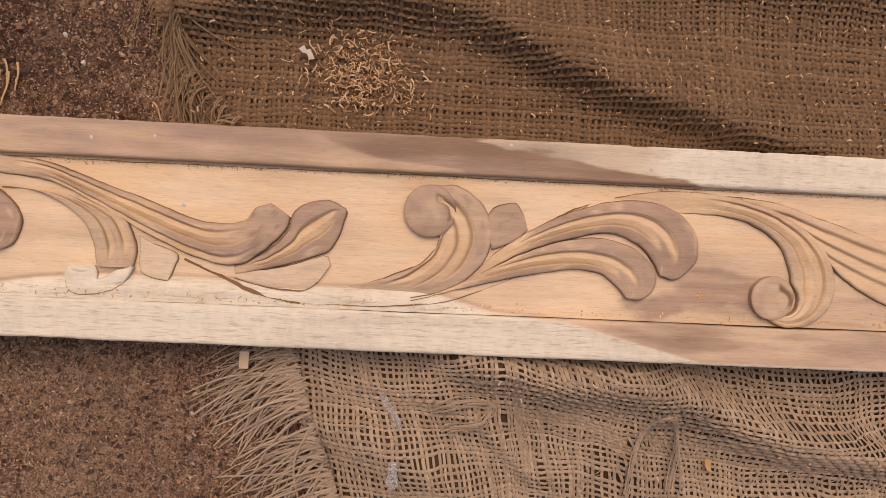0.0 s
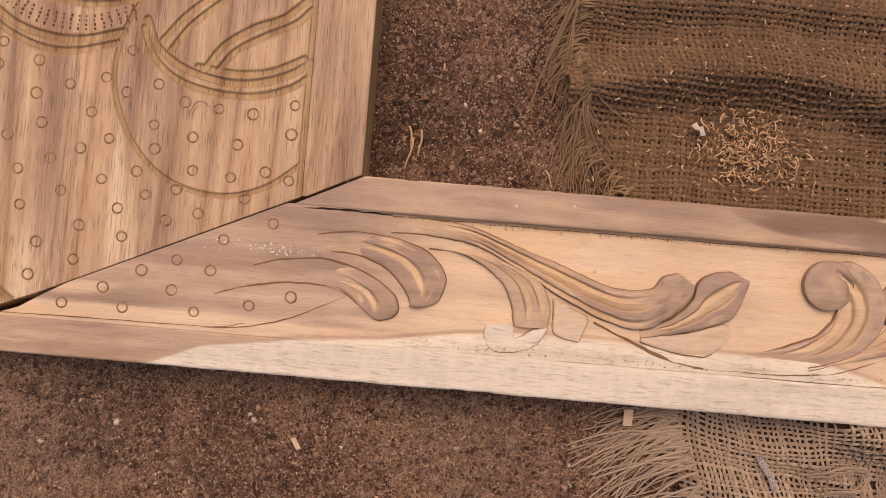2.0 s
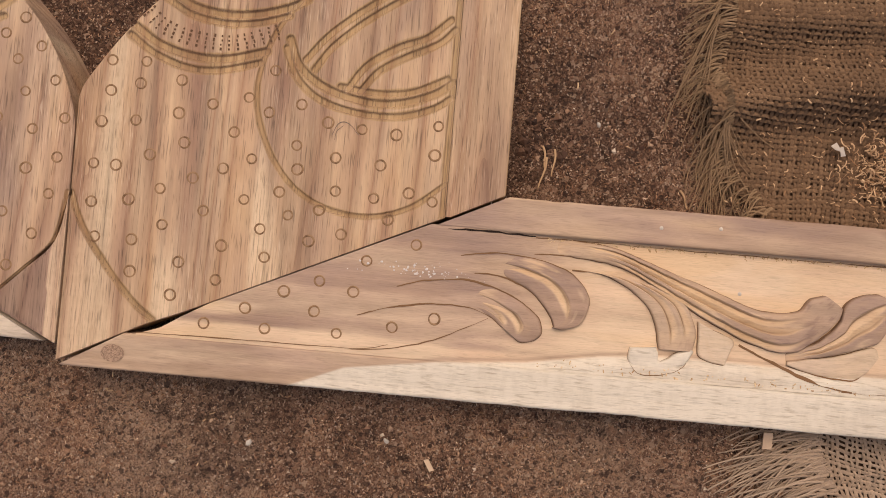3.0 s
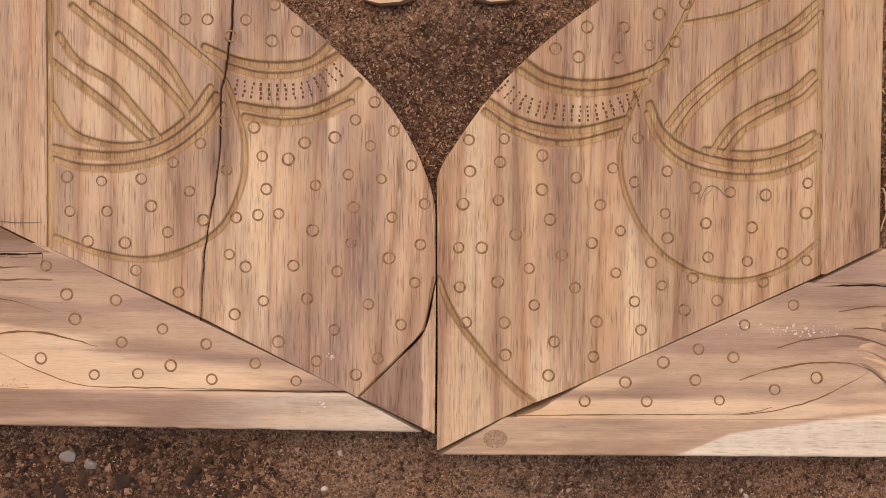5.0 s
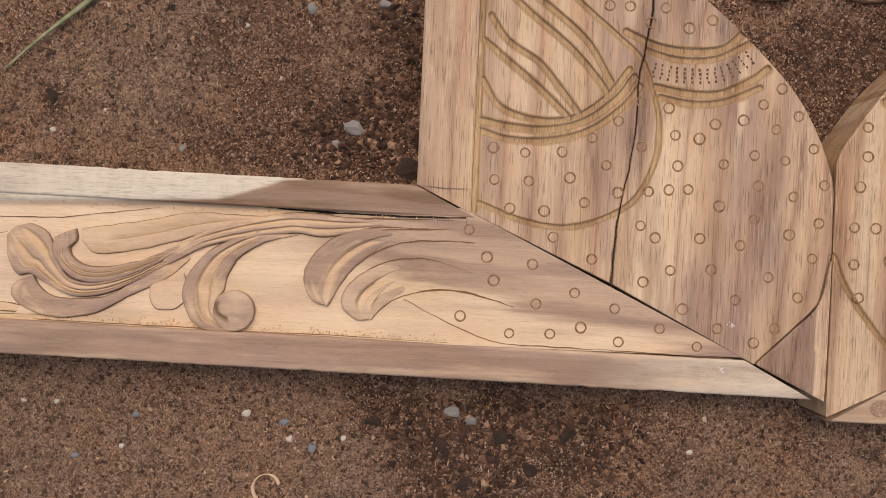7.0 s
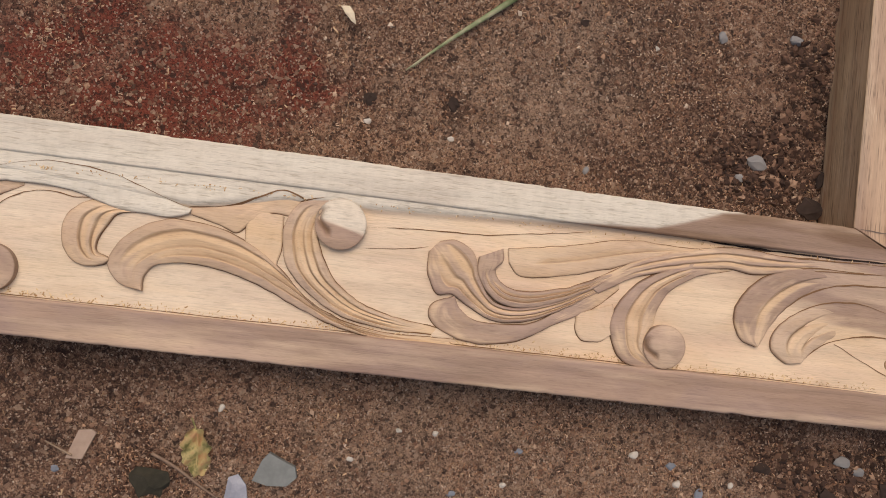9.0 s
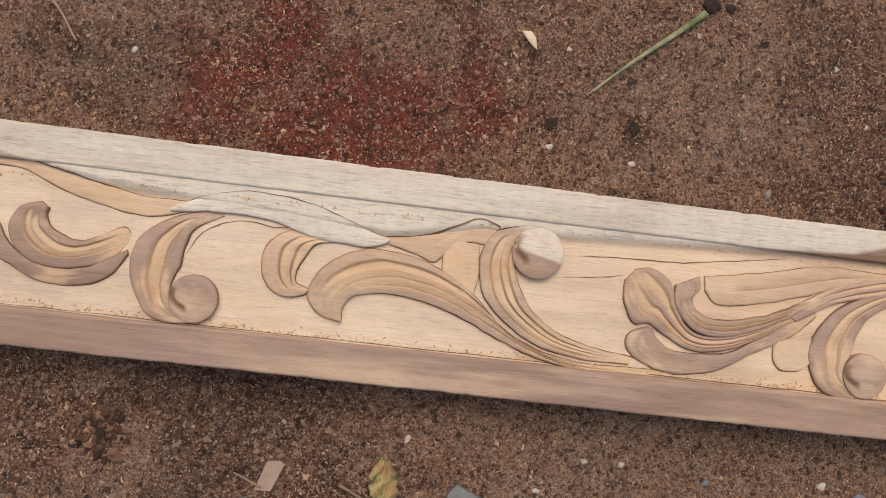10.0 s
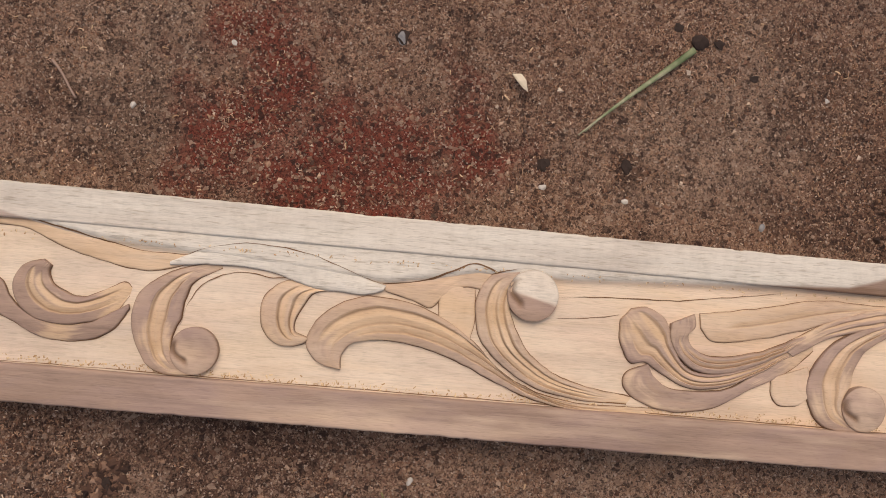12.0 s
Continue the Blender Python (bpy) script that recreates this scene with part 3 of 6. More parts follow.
ribbon("acanthus_leaf", rail_left,
       [(-846, 64), (-862, 68), (-871, 80), (-867, 94), (-854, 107), (-833, 116), (-808, 115), (-788, 110), (-771, 102), (-753, 89), (-735, 72), (-705, 57), (-667, 52), (-612, 53)],
       [(-846, 65), (-846, 73), (-840, 82), (-826, 86), (-806, 86), (-781, 81), (-756, 72), (-730, 60), (-705, 52), (-679, 47), (-646, 46), (-603, 47)], brown=0.55, flutes=3, high=7.5, fade='end')
ribbon("bract", rail_left,
       [(-780, 106), (-781, 118), (-779, 125), (-769, 128)],
       [(-757, 88), (-755, 104), (-755, 119), (-755, 127)], brown=0.1, high=4)
ribbon("crest_leaf", rail_left,
       [(-821, 126), (-793, 130), (-774, 138), (-758, 145), (-743, 141), (-738, 138)],
       [(-819, 121), (-800, 116), (-787, 112), (-778, 120), (-764, 128), (-748, 127)], brown=0.3, high=4)
ribbon("scroll_stem", rail_left,
       [(-726, 144), (-745, 138), (-754, 121), (-753, 101), (-744, 85), (-727, 71), (-705, 60), (-676, 55), (-642, 54)],
       [(-723, 136), (-729, 126), (-730, 115), (-726, 103), (-717, 88), (-704, 77), (-689, 69), (-664, 63), (-638, 60)], brown=0.5, flutes=3, high=8, fade='end')
volute("volute", rail_left, (-715, 126), 18.3, pale=0.8, turn=185, high=9)
ribbon("broad_leaf", rail_left,
       [(-628, 84), (-643, 77), (-645, 67), (-631, 56), (-606, 51), (-577, 57), (-554, 70), (-525, 85), (-506, 102)],
       [(-627, 82), (-623, 75), (-612, 68), (-591, 67), (-570, 70), (-550, 81), (-527, 96), (-507, 110)], brown=0.75, high=5.5, fade='end')
ribbon("acanthus_leaf", rail_left,
       [(-650, 114), (-649, 98), (-641, 84), (-630, 85), (-617, 77), (-596, 69), (-571, 72), (-546, 83), (-522, 98), (-494, 118)],
       [(-643, 122), (-631, 124), (-620, 119), (-615, 112), (-612, 100), (-601, 84), (-584, 80), (-559, 85), (-535, 96), (-495, 121)], brown=0.7, flutes=3, high=7, fade='end')
ribbon("hook_leaf", rail_left,
       [(-613, 114), (-614, 104), (-606, 90), (-591, 81), (-568, 82), (-539, 93), (-515, 107), (-482, 126)],
       [(-596, 122), (-595, 113), (-600, 107), (-596, 98), (-581, 92), (-556, 96), (-532, 104), (-483, 130)], brown=0.6, flutes=2, high=8, fade='end')
ribbon("drape_leaf", rail_left,
       [(-591, 112), (-583, 104), (-566, 104), (-537, 110), (-507, 119), (-474, 130), (-439, 137)],
       [(-592, 122), (-568, 126), (-535, 132), (-509, 138), (-488, 139), (-466, 138), (-439, 139)], brown=0.2, high=4, flutes=1, fade='end')
ribbon("bract", rail_left,
       [(-537, 80), (-536, 68), (-529, 61), (-517, 62), (-510, 67)],
       [(-510, 90), (-508, 82), (-508, 74), (-508, 70), (-509, 68)], brown=0.15, high=4)
ribbon("scroll_stem", rail_left,
       [(-422, 137), (-452, 127), (-481, 115), (-499, 101), (-510, 81), (-509, 65), (-498, 49), (-478, 45), (-465, 48)],
       [(-420, 125), (-446, 118), (-467, 105), (-476, 89), (-478, 79), (-482, 72), (-484, 63), (-480, 55), (-472, 52)], brown=0.75, flutes=2, high=7, fade='start')
volute("volute", rail_left, (-469, 63), 16.1, brown=0.9, turn=200)
ribbon("branch_leaf", rail_left,
       [(-532, 103), (-499, 122), (-465, 134), (-422, 142), (-377, 140), (-331, 141), (-300, 141)],
       [(-522, 97), (-494, 112), (-464, 120), (-425, 126), (-402, 124), (-367, 130), (-331, 133), (-299, 134)], brown=0.7, high=6.0, flutes=2)
ribbon("acanthus_leaf", rail_left,
       [(-318, 134), (-363, 133), (-392, 124), (-409, 109), (-416, 92), (-409, 75), (-397, 70)],
       [(-282, 125), (-327, 124), (-356, 116), (-375, 102), (-386, 88), (-391, 78), (-396, 70)], brown=0.8, flutes=1, high=7, fade='start')
ribbon("acanthus_leaf", rail_left,
       [(-283, 101), (-317, 110), (-347, 108), (-370, 96), (-383, 82), (-384, 69), (-373, 60), (-362, 61)],
       [(-249, 76), (-285, 85), (-315, 86), (-340, 79), (-353, 70), (-358, 64), (-360, 61)], brown=0.45, flutes=2, high=7.5, fade='start')
# carving of the rail that runs off over the sacking
ribbon("acanthus_leaf", rail_right,
       [(297, 104), (322, 108), (348, 107), (368, 102), (381, 97), (392, 87), (396, 75), (391, 61), (379, 55), (370, 56)],
       [(308, 92), (327, 91), (345, 85), (358, 76), (367, 65), (370, 59), (371, 57)], brown=0.9, flutes=1, high=7, fade='start')
ribbon("acanthus_leaf", rail_right,
       [(251, 77), (272, 83), (298, 86), (321, 83), (341, 75), (357, 64), (362, 53), (358, 46), (347, 43), (338, 49)],
       [(223, 53), (248, 61), (277, 66), (303, 66), (321, 61), (330, 55), (337, 50)], brown=0.8, flutes=2, high=7.5, fade='start')
ribbon("stem_leaf", rail_right,
       [(352, 122), (382, 122), (416, 118), (451, 106), (487, 94), (513, 84), (535, 81), (552, 84), (559, 93), (570, 97)],
       [(352, 110), (382, 110), (417, 105), (448, 91), (479, 74), (515, 58), (545, 52), (566, 63), (581, 79), (584, 88)], brown=0.65, flutes=3, high=8, fade='start')
ribbon("scroll_stem", rail_right,
       [(381, 100), (404, 99), (426, 89), (440, 77), (447, 62), (450, 47)],
       [(426, 102), (448, 91), (466, 82), (474, 70), (477, 58), (475, 47)], brown=0.45, flutes=2, high=7, fade='start')
ribbon("scroll_tip", rail_right,
       [(429, 46), (428, 37), (435, 28), (452, 28), (468, 35), (476, 47)],
       [(448, 48), (450, 43), (451, 38), (457, 40), (464, 45), (473, 49)], pale=1.0, high=6.5)
ribbon("bract", rail_right,
       [(478, 70), (479, 58), (480, 45), (490, 40), (499, 39)],
       [(488, 65), (505, 58), (504, 50), (502, 44), (500, 40)], brown=0.1, pale=0.4, high=4.5)
ribbon("lobe_leaf", rail_right,
       [(545, 51), (566, 61), (582, 77), (586, 90), (595, 98), (610, 101), (623, 96)],
       [(546, 46), (576, 52), (599, 60), (613, 66), (620, 79), (624, 94)], brown=0.75, flutes=2, high=7, fade='start')
ribbon("under_leaf", rail_right,
       [(546, 46), (580, 52), (608, 61), (614, 55)],
       [(546, 43), (572, 37), (596, 36), (605, 42)], brown=0.25, pale=0.3, high=4)
ribbon("scroll_stem", rail_right,
       [(683, 116), (704, 115), (720, 104), (728, 87), (726, 68), (717, 54), (698, 41), (672, 34)],
       [(696, 82), (691, 76), (688, 69), (679, 59), (667, 53), (654, 48), (639, 43), (624, 39)], brown=0.55, flutes=3, high=7.5, fade='end')
volute("volute", rail_right, (683, 97), 18.7, brown=0.95, turn=20, high=8)
ribbon("bract", rail_right,
       [(725, 96), (731, 102), (744, 105), (751, 97)],
       [(729, 71), (737, 74), (746, 79), (754, 86)], brown=0.7, high=4.5)
ribbon("acanthus_leaf", rail_right,
       [(715, 52), (740, 75), (773, 95), (808, 108), (838, 111), (863, 104), (877, 89), (879, 72), (872, 61), (863, 55), (852, 57)],
       [(715, 49), (749, 69), (783, 81), (811, 87), (832, 81), (845, 70), (851, 59)], brown=0.85, flutes=2, high=7.5, fade='start')
ribbon("acanthus_leaf", rail_right,
       [(715, 49), (749, 68), (783, 80), (813, 82), (836, 74), (848, 61), (848, 48), (840, 40), (831, 40)],
       [(672, 32), (715, 44), (750, 53), (784, 59), (806, 58), (820, 49), (827, 41)], brown=0.75, flutes=2, high=7, fade='start')
ribbon("scroll_stem", rail_right,
       [(817, 113), (854, 119), (895, 118), (933, 109), (964, 91), (979, 71), (982, 50), (973, 33), (956, 24), (939, 26), (926, 36), (920, 48)],
       [(863, 104), (883, 104), (904, 102), (925, 95), (941, 82), (948, 67), (950, 57), (955, 47), (953, 37), (947, 33), (940, 34), (932, 38)], brown=0.45, flutes=2, high=7.5, fade='start')
volute("volute", rail_right, (935, 45), 15.9, brown=0.85, turn=15, high=8)
ribbon("stem_leaf", rail_right,
       [(899, 118), (937, 114), (976, 102), (1018, 89), (1049, 82)],
       [(959, 94), (973, 79), (988, 62), (1020, 44), (1051, 37)], brown=0.3, flutes=3, high=6, fade='start')
cut_line(rail_right, [(776, 94), (788, 100), (798, 107)], 0.8)
# scored lines
cut_line(rail_left, [(-336, 78), (-302, 62), (-265, 48), (-225, 46), (-163, 45), (-78, 43)], 0.8)
cut_line(rail_left, [(-696, 111), (-674, 113), (-651, 117)], 0.8)
cut_line(rail_left, [(-700, 126), (-656, 129), (-615, 130), (-569, 136), (-531, 142)], 0.8)
cut_line(rail_left, [(-958, 87), (-954, 102), (-944, 117), (-921, 126), (-897, 124), (-884, 126)], 0.8)
cut_line(rail_right, [(215, 27), (241, 29), (275, 37), (300, 48), (321, 59)], 0.8)
cut_line(rail_right, [(586, 27), (616, 27), (647, 27), (681, 30), (707, 35), (745, 51)], 0.8)
cut_line(rail_right, [(769, 93), (786, 102), (800, 108)], 0.8)
cut_line(rail_right, [(510, 55), (533, 45), (555, 36), (573, 30), (594, 27)], 2.2)
cut_line(rail_right, [(59, 26), (119, 27), (222, 28), (248, 33)], 0.8)
cut_line(rail_right, [(286, 123.2), (300, 123.6), (330, 123.4), (352, 122.8)], 2.0, "open_joint", GAP, "dark gap beside the raised edge")
cut_line(rail_left, [(-462, 147), (-429, 144.5), (-367, 143), (-318, 143), (-290, 144)], 1.8, "open_joint", GAP, "dark gap beside the raised edge")
cut_line(rail_right, [(374, 122.5), (500, 122), (640, 122.3), (800, 122), (1000, 122)], 0.8)
cut_line(rail_left, [(-1095, 54), (-900, 52), (-700, 50), (-500, 47.5), (-300, 45.5)], 0.8)
cut_line(rail_right, [(691, 108), (695, 103), (700, 97), (697, 89)], 1.0, "ink_mark", BLUE_INK, "blue pen stroke")
cut_line(rail_right, [(700, 106), (698, 101), (699, 97)], 0.8, "ink_mark", BLUE_INK, "blue pen stroke")


# ---- the two bellied panels ----
def near(x, y, points):
    """Distance in metres from places to a smooth curve given in millimetres."""
    c = curve(np.array(points) / 1000, 10 * len(points))
    best = np.full(x.shape, 9.0)
    lo, hi = c.min(0) - 0.03, c.max(0) + 0.03
    m = (x > lo[0]) & (x < hi[0]) & (y > lo[1]) & (y < hi[1])
    px, py = x[m], y[m]
    d = np.full(px.shape, 9.0)
    for p, q in zip(c[:-1], c[1:]):
        e = q - p
        t = np.clip(((px - p[0]) * e[0] + (py - p[1]) * e[1]) / max(e @ e, 1e-12), 0, 1)
        d = np.minimum(d, np.hypot(px - p[0] - t * e[0], py - p[1] - t * e[1]))
    best[m] = d
    return best


def ragged(y):
    """Sideways wander of the drying crack."""
    return 0.0013 * fbm(y * 0, y, 45, 4, 5)


def carved_panel(name, label, A, B, grooves, cracks, seed, mat, patches=()):
    thing = empty(name, label, "carved panel", "bellied panels of the dismantled frame")
    cols = 540
    v = np.linspace(0, 1, cols)
    x = A[:, 0][:, None] * (1 - v) + B[:, 0][:, None] * v
    y = A[:, 1][:, None] * (1 - v) + B[:, 1][:, None] * v
    cut, gold, wall = np.zeros_like(x), np.zeros_like(x), np.zeros_like(x)
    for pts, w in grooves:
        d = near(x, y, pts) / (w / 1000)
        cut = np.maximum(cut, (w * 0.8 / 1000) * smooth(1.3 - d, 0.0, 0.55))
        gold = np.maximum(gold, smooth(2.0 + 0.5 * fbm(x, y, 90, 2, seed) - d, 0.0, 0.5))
        # Groove walls get a dark tone: the shade of the cut put into colour.
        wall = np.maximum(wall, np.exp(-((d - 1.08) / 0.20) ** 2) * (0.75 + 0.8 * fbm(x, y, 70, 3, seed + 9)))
    for pts in cracks:
        d = near(x - ragged(y), y, pts)
        cut = np.maximum(cut, 0.006 * np.clip(1.2 - d / 0.00055, 0, 1))
    edge = np.minimum(np.abs(x - A[:, 0][:, None]), np.abs(x - B[:, 0][:, None]))
    z = TOP - cut - 0.0008 * np.clip(1 - edge / 0.0016, 0, 1) ** 2 + 0.0002 * fbm(x * 4, y, 40, 3, seed)
    bands = fbm(x, y * 0.12 + 0.02 * fbm(x, y, 6, 2, seed), 55, 3, seed)
    brown = np.clip(0.5 + 0.9 * bands + 0.5 * fbm(x, y, 7, 3, seed + 3), 0, 1)
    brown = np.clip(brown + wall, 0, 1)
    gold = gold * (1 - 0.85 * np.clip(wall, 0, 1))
    for pts in cracks:
        brown = np.clip(brown + 0.9 * np.exp(-(near(x, y, pts) / 0.011) ** 2) * smooth(y, 0.19, 0.23) * (0.7 + fbm(x, y * 0.4, 60, 3, 2)), 0, 1)
    dirt = np.zeros_like(x)
    for pts in cracks:
        dirt = np.maximum(dirt, np.exp(-(near(x, y, pts) / 0.007) ** 2) * smooth(y, 0.17, 0.22) * (1 - smooth(y, 0.27, 0.33)) * (0.6 + 1.2 * fbm(x * 2, y * 0.3, 60, 3, 4)))
    pale = np.clip(0.9 * smooth(fbm(x, y * 0.1, 38, 3, seed + 7), 0.2, 0.5), 0, 1)
    for px, py, rx, ry, more_brown, more_pale in patches:
        here = np.exp(-((x - px / 1000) / (rx / 1000)) ** 2 - ((y - py / 1000) / (ry / 1000)) ** 2) * (0.75 + 0.9 * fbm(x, y * 0.15, 70, 3, seed + 11))
        brown, pale = np.clip(brown + more_brown * here, 0, 1), np.clip(pale + more_pale * here, 0, 1)
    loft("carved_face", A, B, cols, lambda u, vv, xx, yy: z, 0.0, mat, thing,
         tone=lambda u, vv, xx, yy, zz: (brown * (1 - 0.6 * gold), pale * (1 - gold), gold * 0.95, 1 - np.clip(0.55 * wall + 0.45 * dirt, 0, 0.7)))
    return thing


rows = np.r_[np.linspace(0.0005, 0.345, 460), np.linspace(0.35, 0.52, 30)]
belly = curve(np.array([(0, 0), (0, 90), (-1, 178), (0, 204), (13, 227), (36, 259), (61, 286), (91, 312), (116, 331), (150, 362), (178, 410), (185, 470), (186, 530)]) / 1000, 400)
BELLY_R = np.interp(rows, belly[:, 1], belly[:, 0])
mitre_r = np.interp(rows, [0, 0.0305, 0.0345, 0.044, 0.056, 0.130, 0.151], [0.001, 0.0610, 0.0700, 0.0935, 0.1195, 0.2805, 0.3255])
GROOVES_RIGHT = [
    ([(61, 287), (78, 276), (100, 271), (125, 272), (151, 279), (166, 287)], 2.5),
    ([(59, 280), (78, 269), (104, 264), (129, 266), (153, 273)], 2.1),
    ([(35, 258), (57, 244), (83, 237), (108, 237), (138, 245)], 2.5),
    ([(34, 250), (53, 237), (79, 228), (104, 228), (134, 236)], 2.1),
    ([(185, 332), (168, 298), (144, 260), (134, 226), (136, 196), (149, 166), (169, 143), (195, 130), (225, 127), (255, 136), (281, 156)], 1.5),
    ([(155, 256), (164, 236), (185, 221), (216, 213), (241, 214), (267, 223), (280, 233)], 2.5),
    ([(153, 249), (162, 228), (181, 212), (211, 204), (242, 204), (267, 212), (280, 221)], 2.1),
    ([(196, 223), (224, 220), (250, 223), (276, 235)], 2.1),
    ([(168, 241), (185, 262), (211, 284), (236, 301), (258, 314), (279, 333)], 2.1),
    ([(175, 234), (189, 254), (215, 277), (245, 297), (266, 309), (281, 324)], 2.1),
    ([(201, 221), (215, 241), (237, 256), (258, 265), (275, 280)], 2.1),
    ([(211, 220), (224, 237), (245, 250), (267, 261), (279, 273)], 2.1),
    ([(0, 127), (11, 102), (33, 72), (54, 49), (70, 36)], 1.7),
    ([(180, 315), (215, 322), (240, 333)], 1.7),
]
GROOVES_LEFT = [
    ([(-267, 324), (-242, 303), (-213, 280), (-188, 253), (-184, 245)], 2.1),
    ([(-252, 326), (-225, 307), (-200, 285), (-181, 255)], 2.1),
    ([(-277, 303), (-263, 284), (-238, 268), (-221, 249), (-204, 228)], 2.1),
    ([(-282, 284), (-263, 269), (-238, 249), (-213, 226)], 2.1),
    ([(-282, 253), (-267, 232), (-238, 223), (-209, 226), (-184, 243), (-167, 266)], 2.1),
    ([(-282, 221), (-259, 217), (-230, 216), (-200, 224), (-175, 243), (-163, 260)], 2.5),
    ([(-282, 213), (-259, 207), (-225, 208), (-196, 217), (-171, 236), (-158, 253)], 2.1),
    ([(-221, 328), (-200, 310), (-179, 293), (-158, 274), (-148, 249), (-142, 224), (-144, 195), (-158, 165), (-183, 148), (-213, 140), (-246, 144), (-280, 156)], 1.7),
    ([(-171, 295), (-146, 285), (-121, 282), (-95, 285), (-79, 298)], 2.5),
    ([(-154, 281), (-129, 275), (-100, 277), (-74, 290)], 2.1),
    ([(-146, 253), (-121, 249), (-95, 250), (-70, 262), (-59, 271)], 2.5),
    ([(-142, 245), (-116, 241), (-91, 244), (-64, 256)], 2.1),
    ([(-57, 40), (-31, 66), (-10, 89), (-3, 127)], 1.1),
]
GROOVES_RIGHT.append(([(280, 131), (280, 250), (280, 520)], 1.5))
GROOVES_LEFT.append(([(-284, 150), (-284, 250), (-284, 520)], 2.2))
CRACK = [(-150, 329), (-154, 287), (-159, 262), (-159, 233), (-163, 190), (-171, 148), (-174, 95)]
CRACK_ABOVE = [(-150, 329), (-147, 400), (-149, 520)]

panel_right = carved_panel("bellied_panel", "tan teak panel with round belly, punched rings and gouged bands", np.column_stack([BELLY_R, rows]), np.column_stack([np.minimum(mitre_r, 0.2825), rows]), GROOVES_RIGHT, [], 3.0, W_TAN)
SURF[panel_right.name] = lambda x, y: x * 0 + TOP
st = rows[rows > 0.1315]
loft("stile", np.column_stack([np.full(len(st), 0.2828), st]), np.column_stack([np.interp(st, [0.13, 0.151], [0.2829, 0.3265]), st + 0 * st]), 44, worn(6.0, 0.001), 0.0, W_TAN, panel_right, "plain straight edge of the panel",
     tone=lambda u, v, x, y, z: (np.clip(0.45 + 0.8 * fbm(x, y * 0.1, 60, 3, 6), 0, 1), x * 0, 0.85 * (v > 0.99)))

belly = curve(np.array([(-1, 9), (-1, 90), (-2, 150), (-3, 182), (-11, 208), (-23, 233), (-40, 258), (-66, 285), (-91, 308), (-116, 329), (-150, 360), (-178, 410), (-185, 470), (-186, 530)]) / 1000, 400)
rows_l = rows[rows > 0.0395]
BELLY_L = np.interp(rows_l, belly[:, 1], belly[:, 0])
BELLY_L = np.minimum(BELLY_L, np.interp(rows_l, [0.040, 0.066, 0.089, 0.127], [-0.0572, -0.0309, -0.0098, -0.0017]))
BELLY_L = np.where(rows_l > 0.127, np.interp(rows_l, belly[:, 1], belly[:, 0]), BELLY_L)
mitre_l = np.interp(rows_l, [0.0390, 0.097, 0.148, 0.168], [-0.059, -0.173, -0.286, -0.329])
panel_left = carved_panel("bellied_panel", "tan teak panel with round belly, punched rings and long crack", np.column_stack([np.maximum(mitre_l, -0.286), rows_l]), np.column_stack([BELLY_L, rows_l]), GROOVES_LEFT, [CRACK, CRACK_ABOVE], 9.0, W_PANEL,
                          [(-130, 190, 18, 60, -0.5, 0.8), (-70, 130, 40, 90, 0.45, -0.3), (-163, 225, 12, 45, 0.5, -0.4), (-235, 270, 40, 60, -0.25, 0.4), (-12, 150, 9, 60, -0.5, 0.2)])
SURF[panel_left.name] = lambda x, y: x * 0 + TOP
st = rows[rows > 0.149]
loft("stile", np.column_stack([np.interp(st, [0.148, 0.168], [-0.2865, -0.3295]), st]), np.column_stack([np.full(len(st), -0.2863), st]), 44, worn(7.0, 0.001), 0.0, W_PANEL, panel_left, "plain straight edge of the panel",
     tone=lambda u, v, x, y, z: (np.clip(0.3 + 0.8 * fbm(x, y * 0.1, 60, 3, 8), 0, 1), x * 0 + 0.2 * (v > 0.01), 0.55 * (v < 0.01)))
cs = np.linspace(0, 1, 40)
cb = curve(np.array([(-57, 39.5), (-30.5, 65.5), (-9.5, 88.5), (-1.5, 124)]) / 1000, 40)
loft("corner_block", cb, np.column_stack([-0.054 + 0.0525 * np.minimum(1, cs * 1.25), np.where(cs < 0.8, 0.0375 - 0.0255 * cs / 0.8, 0.012 + 0.105 * (cs - 0.8) / 0.2)]), 14, worn(8.0, 0.001), 0.0, W_PANEL, panel_left, "dark wedge with pale edge",
     tone=lambda u, v, x, y, z: (np.clip(1.0 + 0.3 * fbm(x * 3, y, 40, 3, 6), 0, 1) * (x < -0.011), 0.9 * (x > -0.011), x * 0))


def crack(parent, points, width, seed):
    """A drying crack: a dark gaping slit with a ragged edge."""
    c = curve(np.array(points) / 1000, 260)
    w = width / 2000 * (0.55 + 0.6 * np.abs(fbm(c[:, 1], c[:, 1] * 0, 60, 3, seed)) + 0.5 * smooth(0.2 - c[:, 1], 0.0, 0.1))
    off = ragged(c[:, 1])
    P = np.stack([np.column_stack([c[:, 0] + off - w, c[:, 1]]), np.column_stack([c[:, 0] + off + w, c[:, 1]])], 1).reshape(-1, 2)
    z = np.where(np.arange(len(P)) % 2, TOP - 0.0006, TOP - 0.0008)
    link("crack", np.column_stack([P, z]), grid_faces(260, 2), Nodes("crack_gap", 1.0).done((0.02, 0.012, 0.008)), parent, "dark drying crack", smooth=False)


crack(panel_left, CRACK, 0.85, 3.0)
crack(panel_left, CRACK_ABOVE, 0.9, 4.0)


